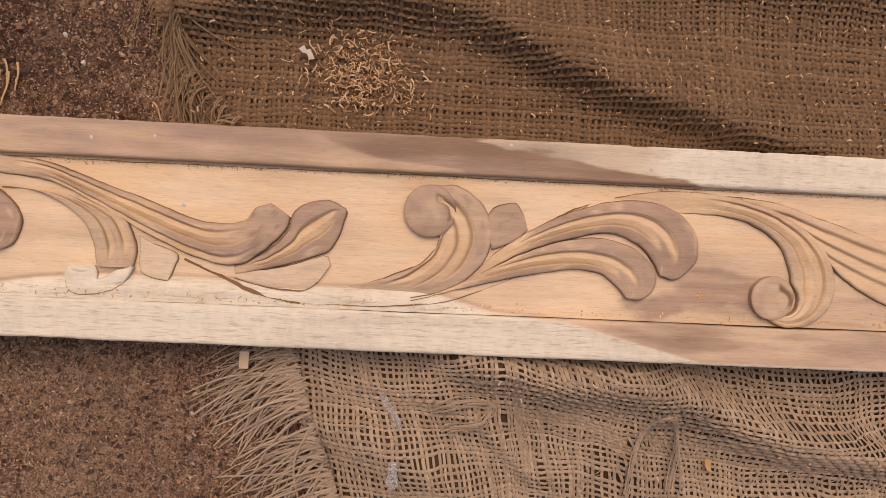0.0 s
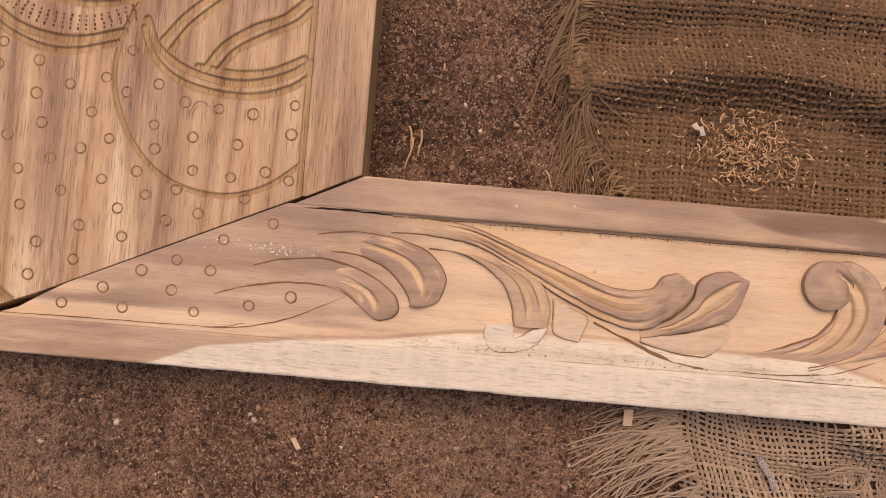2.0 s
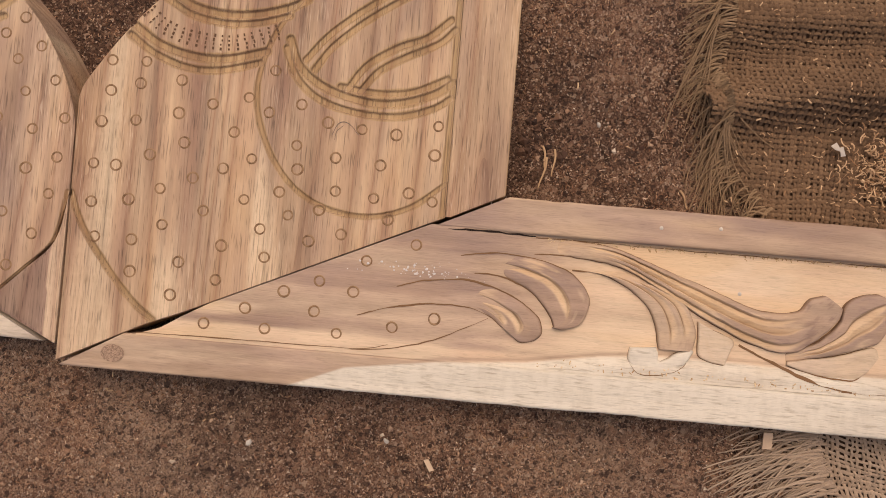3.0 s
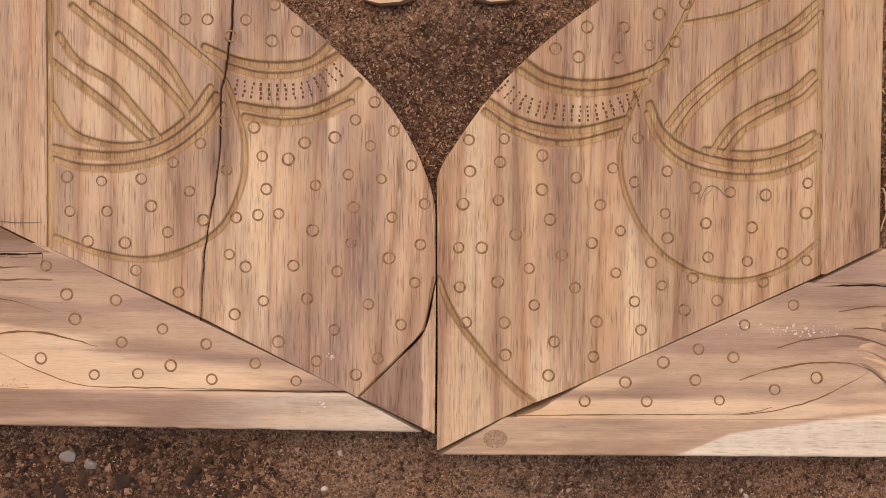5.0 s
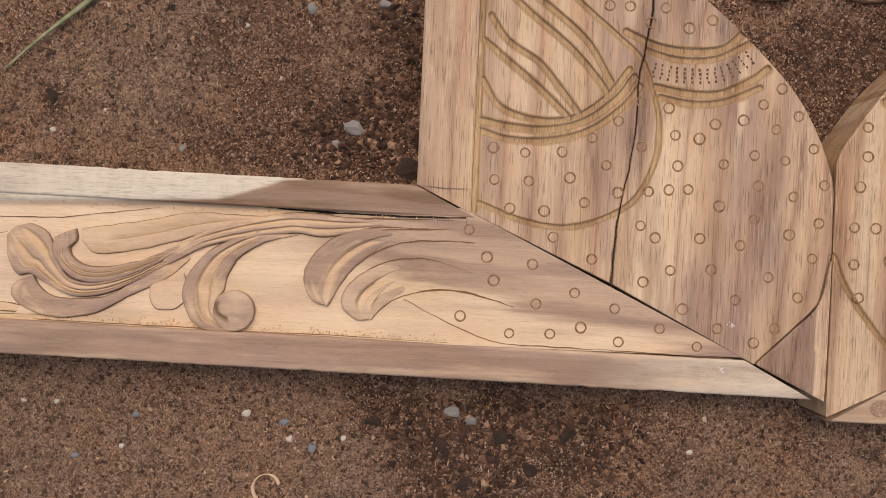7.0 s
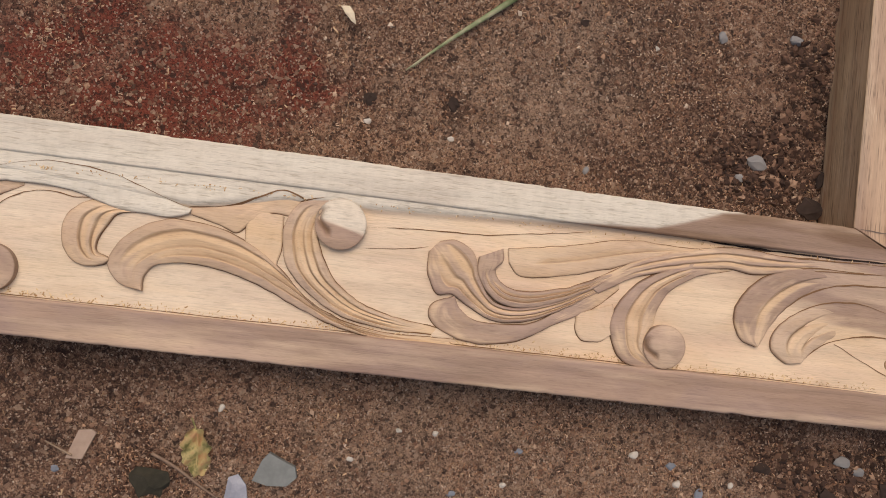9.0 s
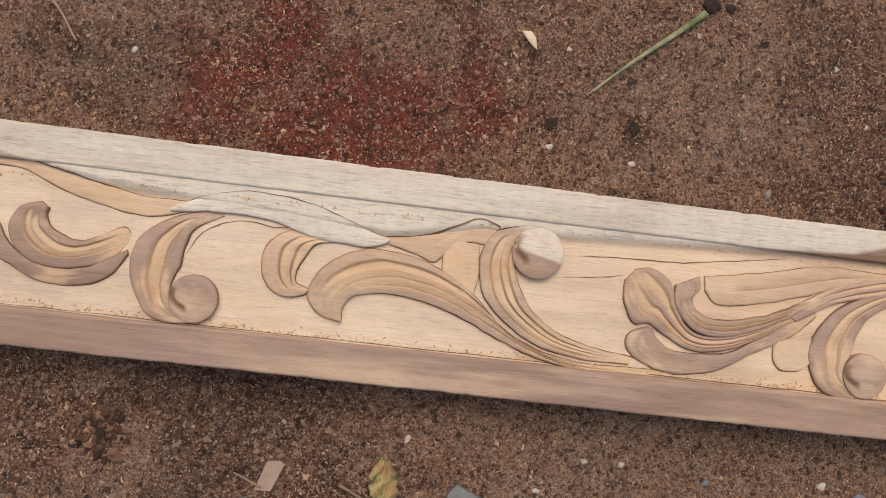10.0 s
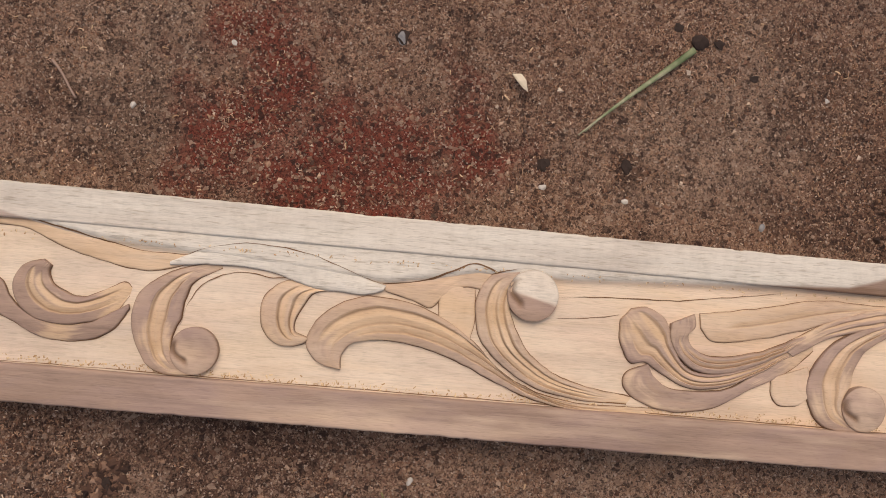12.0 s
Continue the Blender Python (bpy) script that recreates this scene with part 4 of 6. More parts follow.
# -- ring marks and punched beads --
def ring_mesh():
    n = 22
    a = np.linspace(0, 2 * math.pi, n, endpoint=False)
    vs, prof = [], ((0.0032, 0.0001), (0.0036, 0.00042), (0.0043, 0.00036), (0.0047, 0.0001))
    for r, z in prof:
        vs += [(r * math.cos(t), r * math.sin(t), z) for t in a]
    fs = [[k * n + i, (k + 1) * n + i, (k + 1) * n + (i + 1) % n, k * n + (i + 1) % n] for k in range(3) for i in range(n)]
    me = bpy.data.meshes.new("ring_mark")
    me.from_pydata(vs, [], fs)
    me.shade_smooth()
    m = Nodes("ring_cut_shade", 0.7)
    # Noise leaves one side dark: the ring's shadow crescent painted into its colour.
    unshaded_side = m.ramp(m.noise(m.place(), 170.0, 2), (0.40, 0.0), (0.62, 1.0))
    me.materials.append(m.done(m.mix(unshaded_side, m.mix(m.random(), (0.140, 0.072, 0.032), (0.22, 0.120, 0.056)), (0.31, 0.185, 0.095))))
    return me


RING = ring_mesh()
turn_rng = random.Random(5)


def rings(parent, places):
    """Circles struck into the wood with a piece of pipe."""
    for x, y in places:
        ob = new("ring_mark", RING)
        ob.parent = parent
        p = np.array([x / 1000, y / 1000])
        z = float(surface_of(parent)(p[:1], p[1:])[0])
        k = turn_rng.uniform(0.9, 1.06)
        ob.matrix_basis = pose(p[0], p[1], z - 0.0001, turn_rng.uniform(-2, 2), turn_rng.uniform(-2, 2), turn_rng.uniform(0, 360)) @ Matrix.Diagonal((k, k * turn_rng.uniform(0.94, 1.04), 1, 1))


PUNCH = Nodes("punched_pit", 0.9).done((0.13, 0.070, 0.038))


def beads(parent, points, count, seed):
    """Columns of small punched pits along a band; each column is a part."""
    rng = random.Random(seed)
    c = curve(np.array(points) / 1000, count)
    d = np.gradient(c, axis=0)
    d /= np.linalg.norm(d, axis=1, keepdims=True)
    for p, t in zip(c, d):
        nrm = np.array([-t[1], t[0]])
        vs, fs = [], []
        for k in range(4):
            q = p + nrm * (k - 1.5) * 0.0033 + t * rng.uniform(-0.0006, 0.0006)
            w, h = rng.uniform(0.0005, 0.0009), rng.uniform(0.0007, 0.0013)
            i = len(vs)
            for a, b in ((-1, -1), (1, -1), (1, 1), (-1, 1)):
                e = q + t * a * w + nrm * b * h
                vs.append((e[0], e[1], TOP + 0.0004))
            vs.append((q[0], q[1], TOP + 0.00025))
            fs += [[i, i + 1, i + 4], [i + 1, i + 2, i + 4], [i + 2, i + 3, i + 4], [i + 3, i, i + 4]]
        link("punched_column", vs, fs, PUNCH, parent, smooth=False)


beads(panel_right, [(47, 268), (57, 259), (74, 252), (96, 249), (117, 250), (145, 260)], 18, 1)
beads(panel_left, [(-148, 266), (-129, 263), (-108, 263), (-91, 267), (-74, 279)], 14, 2)

rings(panel_right, [(180, 330), (161, 322), (108, 312), (135, 312), (173, 302), (154, 299), (85, 296), (102, 290), (131, 290), (48, 230), (146, 231), (22, 229), (76, 218), (45, 213), (128, 209), (168, 207), (23, 206), (101, 202), (144, 199), (272, 199)])
rings(panel_right, [(189, 195), (76, 193), (215, 192), (241, 190), (44, 185), (18, 182), (119, 182), (271, 177), (167, 176), (82, 171), (197, 169), (231, 166), (134, 163), (57, 160), (169, 158), (113, 154), (15, 150), (32, 150), (254, 147), (91, 145)])
rings(panel_right, [(199, 144), (272, 142), (228, 141), (157, 140), (67, 135), (131, 132), (188, 129), (240, 126), (44, 125), (165, 123), (16, 121), (101, 121), (206, 112), (145, 111), (71, 108), (182, 105), (117, 96), (21, 95), (49, 95), (150, 90)])
rings(panel_right, [(86, 81), (50, 71), (115, 70), (82, 56)])
rings(rail_right, [(263, 109), (227, 94), (193, 76), (219, 70), (167, 66), (281, 55), (191, 53), (139, 51), (250, 46), (209, 38), (109, 37), (155, 37)])
rings(panel_left, [(-120, 326), (-169, 315), (-141, 315), (-185, 315), (-104, 307), (-152, 303), (-122, 300), (-47, 256), (-61, 243), (-157, 241), (-135, 237), (-33, 235), (-76, 230), (-98, 226), (-174, 225), (-50, 224), (-129, 216), (-110, 214), (-194, 211), (-20, 210)])
rings(panel_left, [(-155, 206), (-66, 203), (-271, 200), (-42, 200), (-217, 199), (-246, 197), (-90, 195), (-126, 192), (-182, 190), (-10, 182), (-210, 179), (-62, 179), (-269, 175), (-242, 175), (-117, 174), (-132, 173), (-34, 172), (-148, 171), (-172, 169), (-92, 162)])
rings(panel_left, [(-198, 160), (-256, 153), (-64, 153), (-229, 152), (-13, 152), (-153, 144), (-36, 142), (-106, 136), (-141, 135), (-221, 132), (-74, 132), (-17, 124), (-190, 116), (-96, 112), (-128, 110), (-51, 108), (-149, 100), (-27, 93), (-76, 89), (-117, 80)])
rings(panel_left, [(-44, 68), (-89, 66), (-60, 56)])
rings(rail_left, [(-287, 135), (-272, 114), (-236, 110), (-266, 96), (-202, 89), (-232, 79), (-170, 78), (-291, 67), (-134, 64), (-196, 62), (-220, 56), (-252, 55), (-166, 52), (-104, 51)])


cut_line(rail_right, [(316, 146), (316.5, 135), (317, 126)], 0.7, "pencil_line", PENCIL)
cut_line(panel_left, [(-325, 167.5), (-307, 166.5), (-288, 166)], 0.8, "pencil_line", PENCIL)
cut_line(panel_right, [(193, 186), (196, 194), (201, 196.5), (207, 194), (213, 187)], 0.7, "pencil_line", PENCIL)
cut_line(panel_right, [(195, 182), (196, 189), (201, 193.5)], 0.6, "pencil_line", PENCIL)
cut_line(rail_left, [(-289, 148), (-290, 134)], 0.7, "pencil_line", PENCIL)
cut_line(rail_right, [(994, 21), (996, 8), (998, -5)], 0.9)


# ---- sacking ----
def jute(name, light, dark):
    m = Nodes(name, 0.95)
    v = m.place()
    isl = m.t.nodes.new("ShaderNodeNewGeometry").outputs["Random Per Island"]
    fib = m.noise(m.place((500, 500, 500)), 1.0, 3, 0.7)
    dirt = m.noise(v, 14.0, 4, 0.6)
    c = m.mix(m.math("ADD", m.math("MULTIPLY", isl, 0.45), m.math("MULTIPLY", fib, 0.55)), dark, light)
    c = m.mix(m.ramp(dirt, (0.48, 0.0), (0.75, 0.5)), c, tuple(a * 0.9 for a in dark))
    return m.done(c, fib, 0.001, 0.8)


JUTE_DUSTY = jute("dusty_jute", (0.262, 0.158, 0.088), (0.110, 0.062, 0.034))
JUTE_GREY = jute("grey_jute", (0.50, 0.372, 0.262), (0.245, 0.172, 0.118))
JUTE_PALE = jute("pale_jute", (0.38, 0.252, 0.145), (0.165, 0.100, 0.054))
JUTE_DUST = jute("dust_filled_jute", (0.215, 0.124, 0.070), (0.105, 0.060, 0.034))
# Dark colour of the added sheet that shades the holes of the grey weave.
JUTE_HOLE_SHADE = jute("hole_shade_jute", (0.105, 0.060, 0.034), (0.040, 0.023, 0.013))


def strip(path, width, lift=0.35):
    """A thread: an arched band along a path of (n, 3); returns vertices and faces."""
    d = np.gradient(path[:, :2], axis=0)
    d /= np.maximum(np.linalg.norm(d, axis=1, keepdims=True), 1e-9)
    nrm = np.column_stack([-d[:, 1], d[:, 0], np.zeros(len(d))]) * (np.asarray(width).reshape(-1, 1) / 2)
    mid = path + np.array([0, 0, 1.0]) * (np.asarray(width).reshape(-1, 1) * lift)
    return np.stack([path - nrm, mid, path + nrm], 1).reshape(-1, 3)


def bend(x, y, ridges):
    """Height of the folds: ridge line in mm, height, width above and below it in mm (or at both ends)."""
    z = np.zeros_like(x)
    for pts, h, up, down in ridges:
        p = np.array(pts) / 1000
        o = np.argsort(p[:, 0])
        line = np.interp(x, p[o, 0], p[o, 1])
        fade = smooth(x, p[o[0], 0] - 0.03, p[o[0], 0] + 0.02) * (1 - smooth(x, p[o[-1], 0] - 0.02, p[o[-1], 0] + 0.05))
        d = (y - line) * 1000
        over, under = (np.interp(x, (p[o[0], 0], p[o[-1], 0]), side) if isinstance(side, tuple) else side for side in (up, down))
        z += fade * h / 1000 * np.exp(-(d / np.where(d > 0, over, under)) ** 2)
    return z


def sacking(name, label, region, pitch, width, folds, left, mat, back, seed, slant, fray, warp):
    thing = empty(name, label, "burlap sack", "sacking under the rail")
    x0, x1, y0, y1 = region
    rng = np.random.RandomState(seed)

    def place(s, t):
        x = s + slant * (t - y1) + warp * fbm(s, t, 6, 2, seed) + 0.0022 * fbm(s, t, 55, 2, seed + 1) + 0.18 * warp * fbm(s, t, 24, 2, seed + 8)
        y = t + warp * fbm(s, t, 5.5, 2, seed + 2) + 0.0022 * fbm(s, t, 55, 2, seed + 3) + 0.18 * warp * fbm(s, t, 24, 2, seed + 9) + 0.25 * slant * (s - x0)
        z = 0.0075 + bend(x, y, folds) + 0.003 * fbm(x, y, 16, 2, seed + 4) + 0.004 * np.maximum(0, fbm(x, y, 9, 2, seed + 5))
        return x, y, z

    for part_name, along in (("warp_threads", 1), ("weft_threads", 0)):
        V, F, base = [], [], 0
        count = int((x1 - x0) / pitch) if along else int((y1 - y0) / pitch)
        steps = (int((y1 - y0) / pitch) if along else int((x1 - x0) / pitch)) * 2
        j = np.arange(steps + 1)
        for i in range(count):
            c = (x0 if along else y0) + (i + rng.uniform(-0.17, 0.17)) * pitch
            run = (y0 if along else x0) + j * pitch / 2
            s, t = (np.full(len(run), c), run) if along else (run, np.full(len(run), c))
            x, y, z = place(s, t)
            wave = 0.0010 * np.cos(math.pi * (j / 2.0 + i + along))
            path = np.column_stack([x, y, z + wave])
            w = width * rng.uniform(0.75, 1.15) * (1 + 0.16 * fbm(run, run * 0 + i, 90, 2, seed))
            keep = (x > left(y) + (rng.uniform(0, fray) if along else -0.002)) & (y > y0 - 0.01) & (y < y1 + 0.01)
            if rng.rand() < 0.05:
                keep &= fbm(x, y, 20, 2, seed + i) > -0.2
            vs = strip(path, w)
            for a in np.nonzero(keep[:-1] & keep[1:])[0]:
                b = base + a * 3
                F.append((b, b + 3, b + 4, b + 1))
                F.append((b + 1, b + 4, b + 5, b + 2))
            V.append(vs)
            base += len(vs)
        V = np.vstack(V)
        used = np.unique(np.array(F))
        remap = np.zeros(len(V), int)
        remap[used] = np.arange(len(used))
        ob = link(part_name, V[used], remap[np.array(F)], mat, thing)
        tagged(ob, kind="stuff")
    # Added sheet behind the threads: gives the holes a shade colour, or dust.
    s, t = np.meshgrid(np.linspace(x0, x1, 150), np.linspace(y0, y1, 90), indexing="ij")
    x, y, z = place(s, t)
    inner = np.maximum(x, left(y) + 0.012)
    link("back_cloth", np.column_stack([inner.ravel(), y.ravel(), (z - 0.0036).ravel()]), grid_faces(150, 90), back, thing, "added sheet behind the weave, in shade and dust colours")
    return thing


def fringe(parent, roots, reach, droop, count, width, mat, seed, lay=0.006, cloth=None):
    """Loose ends along an edge: root line in mm, reach and sideways droop in mm."""
    rng = np.random.RandomState(seed)
    r = curve(np.array(roots) / 1000, 200)
    V, F, base = [], [], 0
    for _ in range(count):
        p = r[rng.randint(200)]
        k = rng.uniform(0.55, 1.15)
        ang = rng.normal(0, 0.26)
        dx, dy = np.array(reach) / 1000 * k, np.array(droop) / 1000 * k
        n = 12
        u = np.linspace(0, 1, n)
        x = p[0] + 0.012 * (1 - u) + dx[0] * u + dy[0] * u * u + 0.004 * np.sin(u * rng.uniform(2, 6) + rng.uniform(0, 6)) * u
        y = p[1] + dx[1] * u + dy[1] * u * u + 0.004 * np.sin(u * rng.uniform(2, 6) + rng.uniform(0, 6)) * u
        ca, sa = math.cos(ang), math.sin(ang)
        x, y = p[0] + (x - p[0]) * ca - (y - p[1]) * sa, p[1] + (x - p[0]) * sa + (y - p[1]) * ca
        top = lay if cloth is None else cloth(p[0] + 0.012, p[1])
        z = ground_height(x, y) + top * (1 - u) ** 1.4 + 0.0025 + 0.006 * rng.rand() * np.sin(u * 3.1)
        V.append(strip(np.column_stack([x, y, z]), width * rng.uniform(0.5, 1.2) * (1 - 0.5 * u)))
        for a in range(n - 1):
            b = base + a * 3
            F += [(b, b + 3, b + 4, b + 1), (b + 1, b + 4, b + 5, b + 2)]
        base += n * 3
    tagged(link("fringe", np.vstack(V), np.array(F), mat, parent, "frayed loose jute ends"), kind="stuff")


FOLDS_UP = [
    ([(468, 234), (493, 238), (517, 243), (546, 249), (586, 255), (636, 257), (698, 251), (728, 241), (773, 217), (823, 198), (886, 180), (931, 166), (991, 152), (1150, 140)], 27, (16, 60), (18, 8)),
    ([(480, 305), (600, 316), (700, 318), (800, 300), (1200, 270)], 15, 30, 16),
    ([(760, 380), (900, 350), (1300, 330)], 16, 30, 30),
]
FOLDS_LOW = [
    ([(700, -10), (746, -16), (789, -24), (831, -24), (874, -31), (917, -48), (961, -62), (1005, -68), (1180, -90)], 36, (18, 9), 20),
    ([(600, -60), (680, -92), (740, -130), (800, -170)], 16, 16, 22),
    ([(836, -118), (848, -66), (860, -50), (872, -53), (880, -76), (890, -120)], 7, 10, 15),
    ([(640, -34), (690, -40), (730, -62), (770, -100)], 9, 14, 10),
    ([(900, -150), (1000, -120), (1200, -150)], 18, 20, 16),
]
up_edge = np.array([(0.545, 0.13), (0.527, 0.160), (0.497, 0.186), (0.483, 0.215), (0.478, 0.25), (0.486, 0.30), (0.490, 0.40), (0.50, 0.62)])
low_edge = np.array([(0.72, -0.42), (0.66, -0.25), (0.618, -0.135), (0.600, -0.08), (0.584, -0.045), (0.566, -0.010), (0.555, 0.03)])
sack_up = sacking("burlap_sack", "dusty brown burlap sacking in loose folds, littered with shavings", (0.44, 1.30, 0.138, 0.52), 0.0041, 0.0031, FOLDS_UP, lambda y: np.interp(y, up_edge[:, 1], up_edge[:, 0]), JUTE_DUSTY, JUTE_DUST, 3, 0.0, 0.004, 0.012)
sack_low = sacking("burlap_sack", "grey-tan open-weave burlap sacking with a frayed edge", (0.50, 1.34, -0.34, 0.060), 0.0042, 0.00255, FOLDS_LOW, lambda y: np.interp(y, low_edge[:, 1], low_edge[:, 0]), JUTE_GREY, JUTE_HOLE_SHADE, 21, -0.20, 0.006, 0.034)
def fibres(parent, spots, count, height, mat, seed):
    """Stray jute hairs lying over the weave."""
    rng = np.random.RandomState(seed)
    V, F = [], []
    n = 9
    for k in range(count):
        x0, y0 = rng.uniform(*spots[0]), rng.uniform(*spots[1])
        a, turn, L = rng.uniform(0, 6.28), rng.uniform(-2.6, 2.6), rng.uniform(0.008, 0.03)
        u = np.linspace(0, 1, n)
        th = a + turn * u
        x, y = x0 + np.cumsum(np.cos(th)) * L / n, y0 + np.cumsum(np.sin(th)) * L / n
        z = np.array([height(p, q) for p, q in zip(x, y)]) + 0.0015
        V.append(strip(np.column_stack([x, y, z]), rng.uniform(0.0003, 0.0008), 0.4))
        for i in range(n - 1):
            q = k * n * 3 + i * 3
            F += [(q, q + 3, q + 4, q + 1), (q + 1, q + 4, q + 5, q + 2)]
    tagged(link("stray_fibre", np.vstack(V), np.array(F), mat, parent, "stray jute hairs"), kind="stuff")


def up_height(x, y):
    x, y = np.array([x]), np.array([y])
    return float((0.0115 + bend(x, y, FOLDS_UP) + 0.003 * fbm(x, y, 16, 2, 7) + 0.004 * np.maximum(0, fbm(x, y, 9, 2, 8)))[0])


def low_height(x, y):
    x, y = np.array([x]), np.array([y])
    return float((0.0115 + bend(x, y, FOLDS_LOW) + 0.003 * fbm(x, y, 16, 2, 25) + 0.004 * np.maximum(0, fbm(x, y, 9, 2, 26)))[0])


fringe(sack_low, [(572, -8), (584, -40), (598, -75), (614, -125), (640, -190)], (-46, -17), (-6, -34), 210, 0.0022, JUTE_GREY, 4, cloth=low_height)
fringe(sack_low, [(560, 0), (575, -10), (588, -40)], (-40, -6), (-6, -34), 40, 0.0014, JUTE_GREY, 5, cloth=low_height)
fringe(sack_up, [(478, 300), (480, 250), (484, 215), (498, 186), (528, 160)], (-14, -6), (14, -34), 105, 0.0015, JUTE_PALE, 6, cloth=up_height)
fringe(sack_up, [(486, 345), (482, 282), (484, 250)], (-22, 8), (2, -26), 70, 0.0014, JUTE_PALE, 7, cloth=up_height)
fringe(sack_up, [(476, 262), (480, 246), (484, 230), (488, 214)], (-16, -30), (52, -42), 70, 0.0015, JUTE_PALE, 8, cloth=up_height)
fringe(sack_up, [(472, 330), (470, 290)], (-3, -70), (8, -40), 12, 0.0014, JUTE_PALE, 9, cloth=up_height)


def unravelled(parent, points, count, spread, seed):
    """A bundle of loosened threads that follows one curve over the cloth."""
    rng = np.random.RandomState(seed)
    n = 40
    c = curve(np.array(points) / 1000, n)
    V, F = [], []
    for k in range(count):
        off = rng.normal(0, spread / 1000, 2)
        u = np.linspace(0, 1, n)
        x = c[:, 0] + off[0] + 0.0012 * np.sin(u * rng.uniform(4, 11) + rng.uniform(0, 6))
        y = c[:, 1] + off[1] + 0.0012 * np.sin(u * rng.uniform(4, 11) + rng.uniform(0, 6))
        z = np.array([low_height(a, b) for a, b in zip(x, y)]) + 0.002 + 0.003 * rng.rand()
        V.append(strip(np.column_stack([x, y, z]), rng.uniform(0.0005, 0.0010)))
        for i in range(n - 1):
            q = k * n * 3 + i * 3
            F += [(q, q + 3, q + 4, q + 1), (q + 1, q + 4, q + 5, q + 2)]
    tagged(link("fringe", np.vstack(V), np.array(F), JUTE_GREY, parent, "loop of loosened jute threads"), kind="stuff")


unravelled(sack_low, [(842, -112), (846, -78), (852, -58), (863, -47), (873, -52), (878, -74), (875, -108)], 9, 0.9, 3)
unravelled(sack_low, [(690, -52), (712, -44), (735, -46), (728, -58), (705, -66)], 12, 3.0, 5)
fibres(sack_low, ((0.58, 1.08), (-0.19, -0.015)), 260, low_height, JUTE_GREY, 11)
fibres(sack_up, ((0.49, 1.10), (0.165, 0.36)), 240, up_height, JUTE_DUSTY, 12)


# ---- litter on the ground ----
def plain(name, a, b, rough=0.7, scale=90.0):
    m = Nodes(name, rough)
    n = m.noise(m.place(), scale, 4, 0.6)
    return m.done(m.mix(n, a, b), n, 0.0008, 0.6)


SHAVING = Nodes("fresh_shavings", 0.75)
SHAVING = SHAVING.done(SHAVING.mix(SHAVING.t.nodes.new("ShaderNodeNewGeometry").outputs["Random Per Island"], (0.26, 0.13, 0.06), (0.62, 0.42, 0.24)))
GRAIN = Nodes("grit", 0.9)
GRAIN = GRAIN.done(GRAIN.ramp(GRAIN.t.nodes.new("ShaderNodeNewGeometry").outputs["Random Per Island"], (0.0, (0.07, 0.036, 0.024)), (0.45, (0.19, 0.098, 0.060)), (0.8, (0.33, 0.195, 0.120)), (0.97, (0.48, 0.33, 0.22)), (1.0, (0.60, 0.49, 0.37))))


def flakes(name, label, count, where, size, curl, mat, seed, lift=0.0008):
    """Curled slips of wood as one mesh; where(rng) gives x, y and the height beneath."""
    rng = np.random.RandomState(seed)
    V, F = [], []
    for _ in range(count):
        x, y, z = where(rng)
        L, w, a = size[0] + (size[1] - size[0]) * rng.rand() ** 2.2, min(rng.uniform(0.0003, 0.0013), size[1] * 0.3), rng.uniform(0, 6.28)
        k = rng.uniform(-1, 1) * curl
        n = 5
        u = np.linspace(-0.5, 0.5, n)
        lx, ly = L * u, L * k * (u * u)
        ca, sa = math.cos(a), math.sin(a)
        path = np.column_stack([x + lx * ca - ly * sa, y + lx * sa + ly * ca, z + lift + 2.5 * lift * rng.rand() * (0.25 - u * u) * 4])
        b = len(V) * n * 3
        V.append(strip(path, w, 0.25))
        for i in range(n - 1):
            q = b + i * 3
            F += [(q, q + 3, q + 4, q + 1), (q + 1, q + 4, q + 5, q + 2)]
    return tagged(link(name, np.vstack(V), np.array(F), mat), label, "shavings", kind="stuff")


def earth(x, y):
    return float(ground_height(np.array([x]), np.array([y]))[0])


def at_pile(r):
    x, y = 0.627 + r.normal(0, 0.022), 0.198 + r.normal(0, 0.015)
    return x, y, up_height(x, y) + abs(r.normal(0, 0.002))


def on_upper(r):
    x, y = r.uniform(0.50, 1.15), r.uniform(0.158, 0.36)
    return x, y, up_height(x, y)


def on_lower(r):
    x, y = r.uniform(0.62, 1.1), r.uniform(-0.19, -0.012)
    return x, y, low_height(x, y)


def clear_of_timber(x, y):
    if -0.008 < y < 0.185 and -1.14 < x < 1.3:
        return False
    return not (abs(x) < 0.335 and y > 0.0 and (abs(x) > 0.25 or y < 0.31 or abs(x) > (y - 0.18) * 0.75))


def on_earth(r):
    while True:
        x, y = r.uniform(-1.45, 0.62), r.uniform(-0.28, 0.45)
        if clear_of_timber(x, y) and not (x > 0.47 and y > 0.1):
            return x, y, earth(x, y)


flakes("shaving_pile", "small heap of curled golden wood shavings on the sacking", 650, at_pile, (0.0008, 0.0085), 0.9, SHAVING, 1)
flakes("scattered_shavings", "fine wood slivers scattered over the dusty sacking", 1500, on_upper, (0.0010, 0.0045), 0.8, SHAVING, 2)
flakes("scattered_shavings", "few wood slivers scattered on the grey sacking", 260, on_lower, (0.0012, 0.0045), 0.8, SHAVING, 3)
flakes("sawdust_slivers", "pale sawdust slivers strewn over the trodden earth", 2200, on_earth, (0.0015, 0.0055), 0.8, SHAVING, 4)


